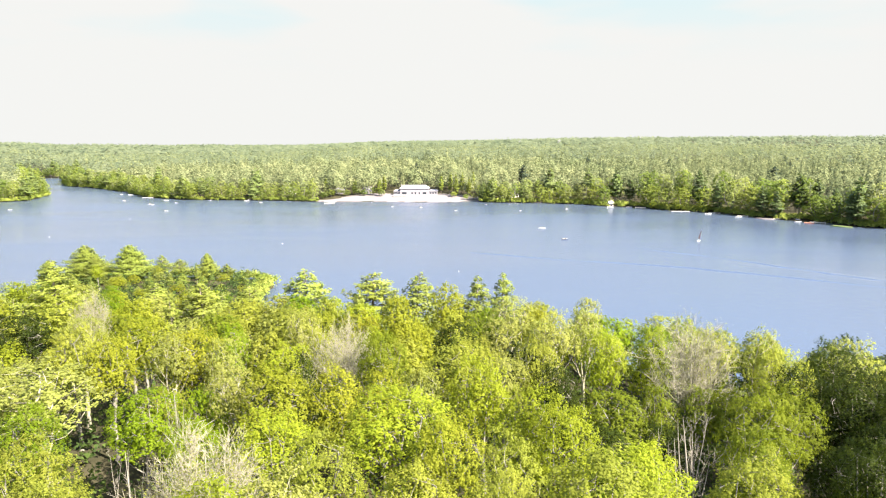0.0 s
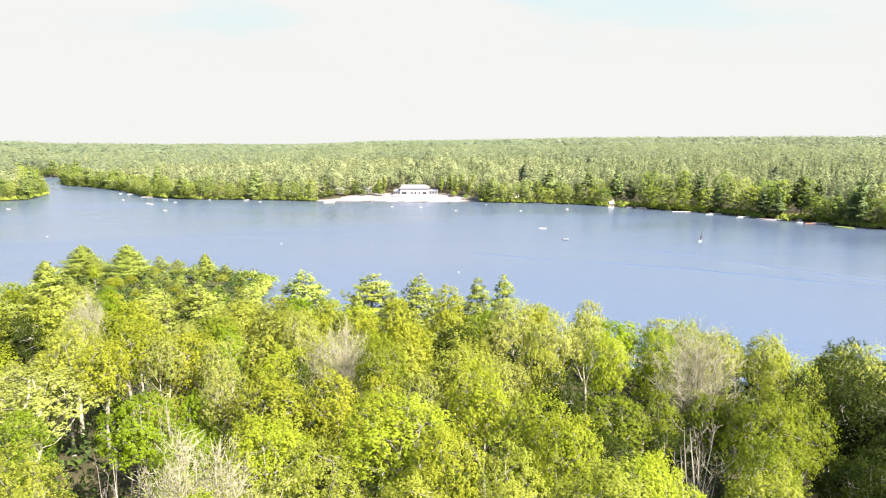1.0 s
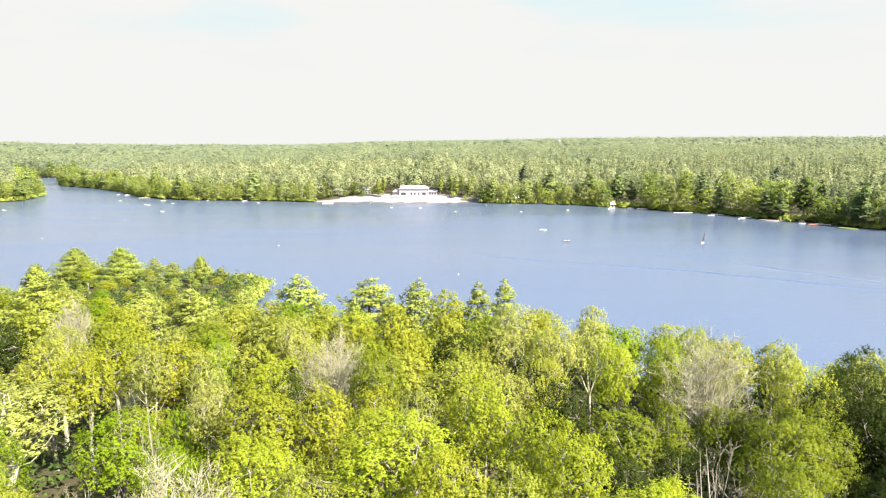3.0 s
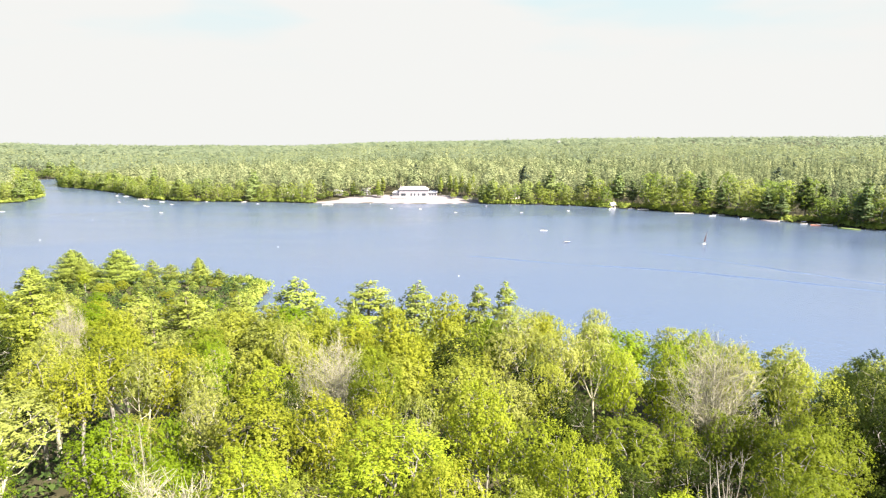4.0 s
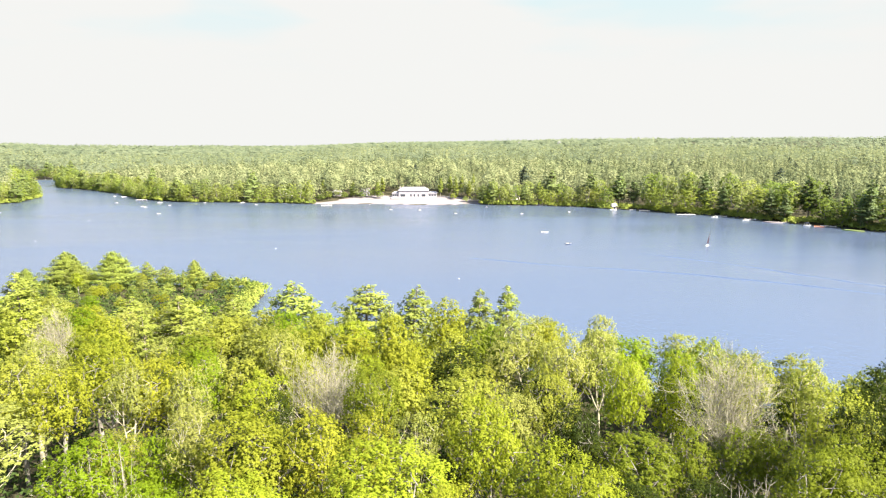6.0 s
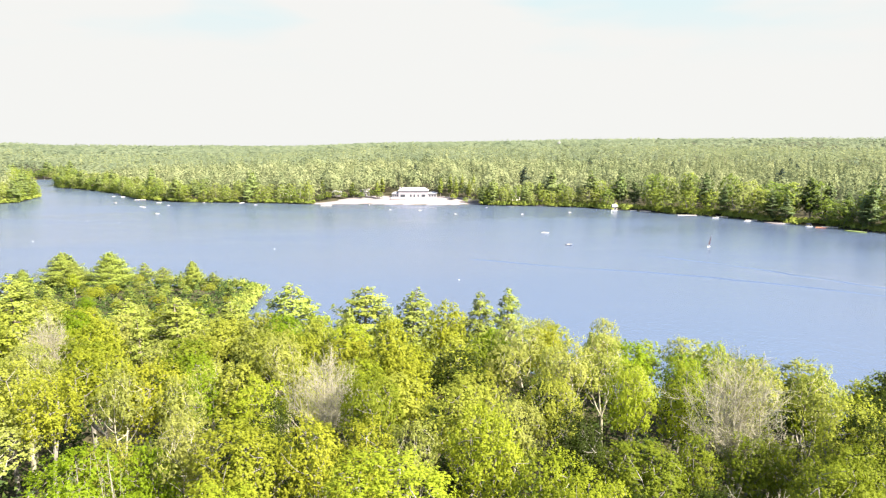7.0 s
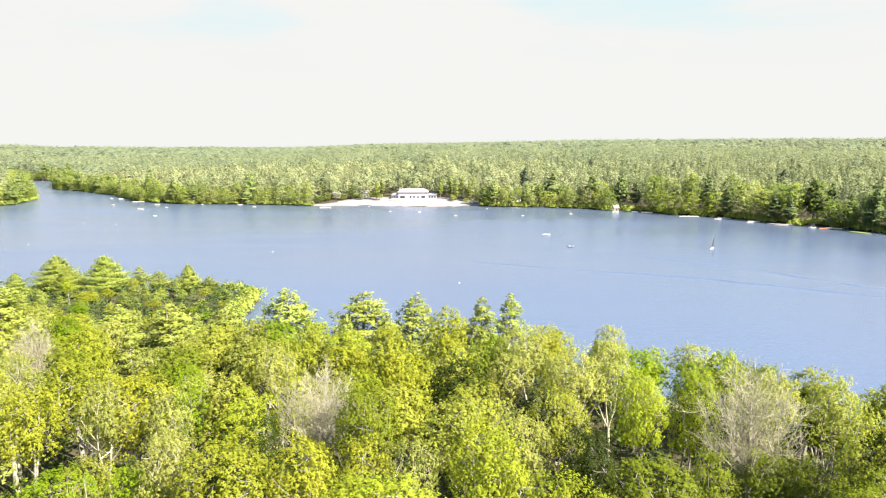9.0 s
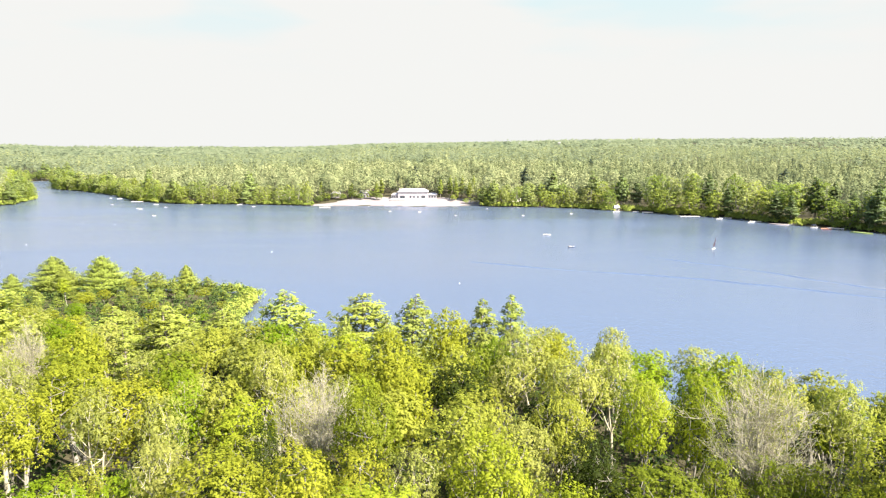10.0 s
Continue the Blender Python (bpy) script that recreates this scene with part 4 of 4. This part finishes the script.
def pavilion(x, y, z):
    """The beach house: a tall middle hall between two lower wings, behind a stone terrace with steps."""
    ob = new("beach_pavilion")
    ob.matrix_world = pose(x, y, z - 0.5, 0, 0, 0)
    box_part("wall", (0, 0, 0, 27, 14, 6.6), WHITE, ob)
    part("roof", roof_mesh(27, 14, 6.6, 2.8, 0.7, 4), SHINGLE, ob, "pale grey hipped roof")
    for side, wide in ((-1, 6.0), (1, 8.0)):
        cx = side * (13.5 + wide / 2)
        box_part("wing", (cx, -0.6, 0, wide, 11, 3.9), WHITE, ob, "lower white side wing")
        cap = part("wing_roof", roof_mesh(wide, 11, 3.9, 1.5, 0.5, 2.2), SHINGLE, ob)
        cap.location = (cx, -0.6, 0)
        for k in range(3):
            opening("window", cx + (k - 1) * wide / 3.3, -6.12, 1.5, 1.5, 1.4, ob)
    for k, wide in ((-9.5, 4.4), (-2.2, 1.4), (1.0, 1.4), (4.6, 1.2), (9.4, 3.4)):
        opening("doorway", k, -7.02, 0.9, wide, 2.3, ob)
    box_part("terrace", (0, -11.5, -0.4, 40, 9, 1.3), STONE, ob, "pale stone terrace")
    for k in range(4):
        box_part("stair", (0, -16.2 - 0.35 * k, -0.5, 14, 0.4, 1.1 - 0.26 * k), STONE, ob)
    bm = box(bmesh.new(), -12.5, 2, 6.5, 1.2, 1.2, 3.0)
    part("chimney", bm, STONE, ob)
    return tagged(ob, "long white beach pavilion with a grey hipped roof and low wings", "building")


def hull_mesh(length, beam, depth, sheer=0.15, steps=9):
    """A boat's open hull with thickness, bow towards +x, keel at z = -0.35 * depth."""
    bm = bmesh.new()
    rows = []
    for i in range(steps):
        t = i / (steps - 1)
        half = beam / 2 * (1 - max(0, (t - 0.35) / 0.65) ** 2.2) * (0.88 + 0.12 * min(1, t / 0.3)) + 0.02
        z, x = depth * (0.65 + sheer * t * t), length * (t - 0.5)
        k = -0.35 * depth * (1 - 0.8 * max(0, (t - 0.7) / 0.3) ** 2)
        inner = max(half - 0.10, 0.01)
        pts = [(x, -half, z), (x, -half * 0.8, k * 0.3), (x, 0, k), (x, half * 0.8, k * 0.3), (x, half, z), (x, inner, z), (x, inner * 0.8, 0.1 * depth), (x, -inner * 0.8, 0.1 * depth), (x, -inner, z)]
        rows.append([bm.verts.new(p) for p in pts])
    for a, b in zip(rows, rows[1:]):
        for j in range(9):
            bm.faces.new([a[j], b[j], b[(j + 1) % 9], a[(j + 1) % 9]])
    bm.faces.new(rows[0])
    bm.faces.new(rows[-1][::-1])
    return bm


def motorboat(x, y, turn, length=5.4, hull=HULL, label="white open motorboat moored on the lake", canopy=False):
    ob = new("motorboat")
    ob.matrix_world = pose(x, y, 0.12, 0, 0, turn)
    beam, depth = length * 0.36, length * 0.12
    part("hull", hull_mesh(length, beam, depth), hull, ob)
    bm = bmesh.new()
    box(bm, length * 0.27, 0, depth * 0.62, length * 0.26, beam * 0.62, 0.09)
    part("foredeck", bm, HULL, ob)
    bm = box(bmesh.new(), length * 0.1, 0, depth * 0.6, 0.05, beam * 0.72, 0.5, 0.01)
    bmesh.ops.rotate(bm, verts=bm.verts, cent=(length * 0.1, 0, depth * 0.6), matrix=Matrix.Rotation(radians(-25), 3, "Y"))
    part("windshield", bm, DARK_GLASS, ob)
    for k in (-0.08, -0.28):
        box_part("seat", (length * k, 0, depth * 0.1, 0.5, beam * 0.6, 0.5), SEAT, ob)
    motor = box_part("outboard_motor", (-length * 0.53, 0, depth * 0.5, 0.34, 0.36, 0.55), BLACK, ob, edge=0.08)
    box_part("shaft", (-length * 0.53, 0, -0.4, 0.12, 0.14, depth * 0.5 + 0.42), METAL, motor)
    if canopy:
        box_part("canopy", (-length * 0.1, 0, depth + 1.1, length * 0.5, beam * 0.95, 0.08), NAVY, ob, "navy canvas canopy")
        for sx in (-0.32, 0.12):
            for sy in (-0.4, 0.4):
                box_part("pole", (length * sx, beam * sy, depth * 0.6, 0.05, 0.05, depth * 0.4 + 1.1), METAL, ob, edge=0)
    return tagged(ob, label, "boat", "boats on the lake")


def dock(x, y, turn, length, wide=1.6, label="weathered plank dock on posts at the far shore"):
    ob = new("dock")
    ob.matrix_world = pose(x, y, 0, 0, 0, turn)
    n = max(6, int(length / 0.6))
    plank = None
    for k in range(n):
        px = (k + 0.5) * length / n - length / 2
        if plank is None:
            plank = box_part("plank", (0, 0, 0.5, length / n - 0.03, wide, 0.07), PLANK, ob, edge=0)
            plank.location.x = px
        else:
            part_mesh("plank", plank.data, ob).location.x = px
    for s in (-1, 1):
        box_part("beam", (0, s * wide * 0.4, 0.32, length, 0.12, 0.17), PLANK, ob)
    for k in range(max(2, int(length / 3)) + 1):
        for s in (-1, 1):
            bm = bmesh.new()
            bmesh.ops.create_cone(bm, cap_ends=True, segments=8, radius1=0.1, radius2=0.09, depth=3.2, matrix=Matrix.Translation((-length / 2 + 0.2 + k * (length - 0.4) / max(2, int(length / 3)), s * wide * 0.47, -0.7)))
            part("post", bm, PLANK, ob)
    return tagged(ob, label, "dock", "docks on the far shore")


def sailboat(x, y, turn):
    ob = new("sailboat")
    ob.matrix_world = pose(x, y, 0.1, 0, 0, turn) @ pose(0, 0, 0, 5, 0, 0)
    part("hull", hull_mesh(3.2, 1.0, 0.34), HULL, ob, "white dinghy hull")
    for name, a, b, rad in (("mast", (0.5, 0, 0.2), (0.5, 0, 6.3), 0.05), ("boom", (0.5, 0, 1.0), (-1.5, 0.35, 1.0), 0.04)):
        v, f = tube([a, (np.array(a) + b) / 2, b], [rad, rad, rad * 0.7], 8)
        part_mesh(name, mesh_of(name, v, f, METAL), ob)
    rows, wide = 12, 7
    for name, mat, lo, hi in (("sail", MAROON, 0.0, 1.0), ("jib", NAVY, 0.0, 0.78)):
        v = []
        for i in range(rows):
            t = lo + (hi - lo) * i / (rows - 1)
            for j in range(wide):
                s = j / (wide - 1)
                if name == "sail":
                    reach = 1.5 * (1 - t) ** 0.8 + 0.1
                    v.append((0.46 - reach * s, 0.35 * s * (1 - t) + 0.28 * math.sin(s * math.pi) * (1 - 0.5 * t), 1.1 + 5.1 * t))
                else:
                    tip, reach = 1.6 - 1.1 * t / 0.78, 0.9 * (1 - t / 0.78) + 0.04
                    v.append((tip - reach * s, 0.2 * math.sin(s * math.pi) + 0.15 * s, 0.7 + 5.0 * t))
        i = np.arange(rows * wide).reshape(rows, wide)
        f = np.stack([i[:-1, :-1], i[:-1, 1:], i[1:, 1:], i[1:, :-1]], -1).reshape(-1, 4)
        sheet_ob = part_mesh(name, mesh_of(name, v, f, mat), ob, "dark maroon sail" if name == "sail" else "dark navy jib")
        sheet_ob.modifiers.new("thickness", "SOLIDIFY").thickness = 0.012
    box_part("rudder", (-1.65, 0, -0.5, 0.25, 0.05, 1.1), PLANK, ob)
    return tagged(ob, "small white sailing dinghy with a dark maroon sail", "sailboat")


def buoy(x, y, size=0.2):
    ob = new("buoy")
    ob.matrix_world = pose(x, y, 0.08, 0, 0, 0)
    bm = bmesh.new()
    bmesh.ops.create_uvsphere(bm, u_segments=14, v_segments=9, radius=size)
    for v in bm.verts:
        v.co.z *= 1.15
    part("float", bm, HULL, ob)
    bm = bmesh.new()
    bmesh.ops.create_cone(bm, cap_ends=True, segments=8, radius1=0.06, radius2=0.05, depth=0.12, matrix=Matrix.Translation((0, 0, size + 0.08)))
    part("ring_post", bm, METAL, ob)
    return tagged(ob, "round white mooring buoy floating on the water", "buoy", "mooring buoys")


pavilion(-27, 579, 3.4)
for spec in ((-146, 590, 9, 7, 3.4, 10, CREAM, "cream cottage with a grey roof among the trees"), (-99, 586, 7, 6, 3.2, -6, WHITE, "white beach cottage with a grey roof"),
             (-73, 590, 8, 7, 4.0, 4, WHITE, "white two-storey cottage behind the beach"), (138.5, 504, 4.2, 3.4, 1.9, 12, STONE, "small white boathouse at the waterline"),
             (64, 560, 9, 7, 3.2, 12, CREAM, "low cream cottage above the shore")):
    house(*spec, group="cottages on the far shore")
for x, y in KNOLLS:
    house(x, y, 10, 8, 5, 10, WHITE, "distant white house on the wooded hill", 3, 3, None, "houses on the hills")

for x, y, turn, size in ((-344, 482, 10, 6.5), (-291, 554, 170, 6.8), (-248, 519, 20, 5.2), (-253, 523, 200, 5.0), (-216, 473, 5, 5.8), (-296, 604, 150, 5.5), (-234, 533, 12, 5.0), (-213, 556, 190, 5.2), (-161, 537, 8, 5.6),
                         (-41.6, 499, 0, 4.6), (-18, 495, 15, 4.6), (9.8, 471, -8, 4.6), (36, 516, 160, 4.6), (60, 470, 12, 4.4), (98, 481, 10, 4.6), (-63, 537, 90, 5.6), (-326, 618, 30, 5.4)):
    motorboat(x, y, turn, size * 0.5)
motorboat(61.7, 376.2, 4, 4.4, HULL, "low white boat adrift in the middle of the lake")
motorboat(196, 448, 12, 5.0, HULL, "white motorboat beside the far shore")
motorboat(209.7, 430, 8, 4.6, HULL, "white motorboat beside the far shore")
motorboat(236.8, 403.8, 8, 5.2, HULL, "white motorboat with a navy canopy at a dock", True)
motorboat(240.6, 397.6, -20, 5.6, ORANGE, "orange and white runabout at the far shore")
motorboat(136, 494.5, 8, 5.0, HULL, "white motorboat moored at the boathouse")
motorboat(151, 493.5, -6, 4.6, HULL, "white motorboat tied up below the trees")
motorboat(67.5, 334, 20, 4.0, NAVY, "dark low rowing boat out on the lake")
for x, y, turn, size in ((-441, 726, 20, 5.0), (-427, 718, 0, 6.0), (-396, 701, 10, 7.0), (-383, 696, 30, 5.0), (-336, 645, 15, 7.0), (-314, 613, 40, 6.0), (-253, 556, 0, 6.0)):
    motorboat(x, y, turn, size * 0.75, HULL, "white motorboat drawn up along the wooded shore")
dock(180.5, 461.5, 0, 13.6, 2.2)
dock(158, 487, -10, 8)
dock(202, 452, -30, 8)
dock(214, 433, -10, 7)
dock(230, 417.5, 0, 9)
dock(247, 399, -25, 9)
dock(-281, 580, 0, 10, 2.4)
dock(-400, 707, 0, 9)
dock(-178, 553, 80, 8)
dock(-98.5, 527, 10, 9, 2.4)
sailboat(139.5, 328, 44)
for x, y in ((-86, 321), (6.5, 251.4), (-225.7, 345), (-245.7, 432), (-220, 425)):
    buoy(x, y)

# a strip of lawn and small sandy landings along the far shore
for name, x, y, w, d, turn, mat, label, what in (("lawn", 251, 380.5, 12, 3.2, -42, LAWN, "bright green strip of lawn at the waterline", "lawn"), ("landing", 222.5, 419.5, 12, 4.5, -20, SAND, "small sandy landing on the shore", "sand"),
                                                ("landing", 84, 532, 18, 5, -8, SAND, "narrow sandy landing under the trees", "sand"), ("landing", 160, 493, 9, 3, -30, SAND, "small sandy landing on the shore", "sand")):
    bm = bmesh.new()
    bmesh.ops.create_circle(bm, cap_ends=True, segments=20, radius=0.5, matrix=Matrix.Diagonal((w, d, 1, 1)))
    for v in bm.verts:
        v.co.xy *= 1 + 0.12 * math.sin(v.co.x * 3 + v.co.y * 5)
    top = bmesh.ops.extrude_face_region(bm, geom=list(bm.faces))
    for v in top["geom"]:
        if isinstance(v, bmesh.types.BMVert):
            v.co.z += 0.9
            v.co.xy *= 0.9
    me = bpy.data.meshes.new(name)
    bm.to_mesh(me)
    bm.free()
    me.materials.append(mat)
    ob = tagged(new(name, me), label, what, kind="structure")
    ob.matrix_world = pose(x, y, -0.3, 0, 0, turn)


def wake(points, crest, width, label):
    """A long low swell on the water, left by a boat that has passed."""
    p = np.array(points, float)
    t = np.linspace(0, len(p) - 1, 120)
    line = np.stack([np.interp(t, np.arange(len(p)), p[:, k]) for k in (0, 1)], 1)
    for _ in range(12):
        line[1:-1] = (line[:-2] + 2 * line[1:-1] + line[2:]) / 4
    side = unit(np.gradient(line, axis=0))[:, ::-1] * (1, -1)
    r = np.random.RandomState(len(points))
    fade = np.sin(np.linspace(0.15, 3.0, 120)) ** 0.5 * (0.35 + 0.65 * np.interp(np.arange(120), np.arange(0, 121, 5), r.uniform(0, 1, 25)))
    line = line + side * np.interp(np.arange(120), np.arange(0, 121, 8), r.normal(size=16) * 0.5)[:, None]
    across = np.linspace(-1, 1, 9)
    v = np.empty((120, 9, 3))
    v[..., :2] = line[:, None] + side[:, None] * (across * width / 2)[None, :, None]
    v[..., 2] = 0.006 + crest * fade[:, None] * (0.5 + 0.5 * np.cos(across * math.pi))[None]
    i = np.arange(120 * 9).reshape(120, 9)
    f = np.stack([i[:-1, :-1], i[:-1, 1:], i[1:, 1:], i[1:, :-1]], -1).reshape(-1, 4)
    me = mesh_of("wake", v.reshape(-1, 3), f, WATER)
    me.polygons.foreach_set("use_smooth", np.ones(len(f), bool))
    return tagged(new("wake", me), label, "wake", kind="structure")


wake([(12.8, 295.4), (46.5, 279.5), (80.0, 267.7), (102.1, 259.2), (121.8, 249.0), (139.5, 238.5), (166.1, 222.5), (210, 196)], 0.40, 2.8, "long dark boat wake curving across the lake")
wake([(96, 308), (110.8, 296.9), (132.3, 276.8), (149.2, 255.7), (161.6, 243.5), (176.0, 230.7), (215, 203)], 0.30, 2.4, "second fainter boat wake on the lake")

# pale strips between the wakes, brighter sky reflection put into the base colour
SHEEN_WATER = water_material("sheen_tinted_water", 0.10, 0.18, 0.3)
SHEEN_WATER.node_tree.nodes["Principled BSDF"].inputs["Base Color"].default_value = (0.044, 0.056, 0.084, 1)
for shift, start, thick in ((0.0, 0.0, 1.0), (9.0, 0.18, 0.55), (-7.0, 0.3, 0.45), (17.0, 0.45, 0.4)):
    v = []
    for t in np.linspace(start, 1, 60):
        x, y = 96 + 150 * t + shift * 0.5, 289 - 96 * t - 12 * t * t + shift * 0.7
        half = thick * (0.25 + 3.2 * t + 0.7 * math.sin(t * 31 + shift) + 0.5 * math.sin(t * 73 + shift)) * min(1, 6 * (t - start) + 0.05)
        v += [(x - half * 0.62, y - half * 0.8, 0.008 + 0.0005 * start), (x + half * 0.62, y + half * 0.8, 0.008 + 0.0005 * start)]
    i = np.arange(0, 118, 2)
    tagged(new("wake", mesh_of("wake", v, np.stack([i, i + 2, i + 3, i + 1], -1), SHEEN_WATER)), "pale streak between boat wakes, its sheen put into the colour", "wake", kind="structure")

# broadleaved trees and tall pines standing at the edge of the beach
for x, y, h, w, tint in ((40, 538, 12, 5.0, BRIGHT), (52, 541, 14, 5.5, BRIGHT), (58, 535, 11, 5.0, OLIVE), (33, 547, 8, 3.6, OLIVE)):
    plant(shore_kept[:2], x, y, float(land(x, y)) + h, w, SHORE_TINTS[0 if tint == BRIGHT else 1], rng, "far shore trees", WORDS[tint] + " broadleaved tree beside the beach")
for x, y, h, w in ((-104, 566, 7, 4.2), (-97, 572, 9, 4.6), (-90, 569, 6, 3.6), (-82, 575, 9, 4.4), (-74, 571, 6, 3.4), (-66, 574, 8, 4.0), (-58, 569, 6.5, 3.4), (-110, 560, 6, 4.0), (20, 553, 5, 3.0), (9, 562, 6, 3.2), (27, 552, 6, 3.4)):
    plant(shore_kept[:2], x, y, float(land(x, y)) + h, w, SHORE_TINTS[int(x) % 4], rng, "far shore trees", "small sunlit green tree at the back of the beach")
for x, y, h in ((-2, 574, 19), (6, 572, 21), (12, 567, 20), (17, 574, 21), (23, 562, 19), (-60, 572, 16), (-56, 584, 18), (-84, 578, 14), (-110, 572, 17), (28, 570, 22)):
    plant(shore_kept[2:], x, y, float(land(x, y)) + h, 3.6, PINE_TINT, rng, "far shore trees", "tall pine with a bare lower trunk beside the beach", "pine tree")
# very dark trees added where the far woods show shadowy gaps
for x, y in GLADES:
    plant(shore_kept[2:3], x, y, float(land(x, y)) + 21, 8.0, (0.030, 0.044, 0.030), rng, "far shore trees", "dark bluish tree added for a shadowy gap in the far woods", "spruce tree")
for src in shore_kept:
    for o in (*src.children, src):
        bpy.data.objects.remove(o)
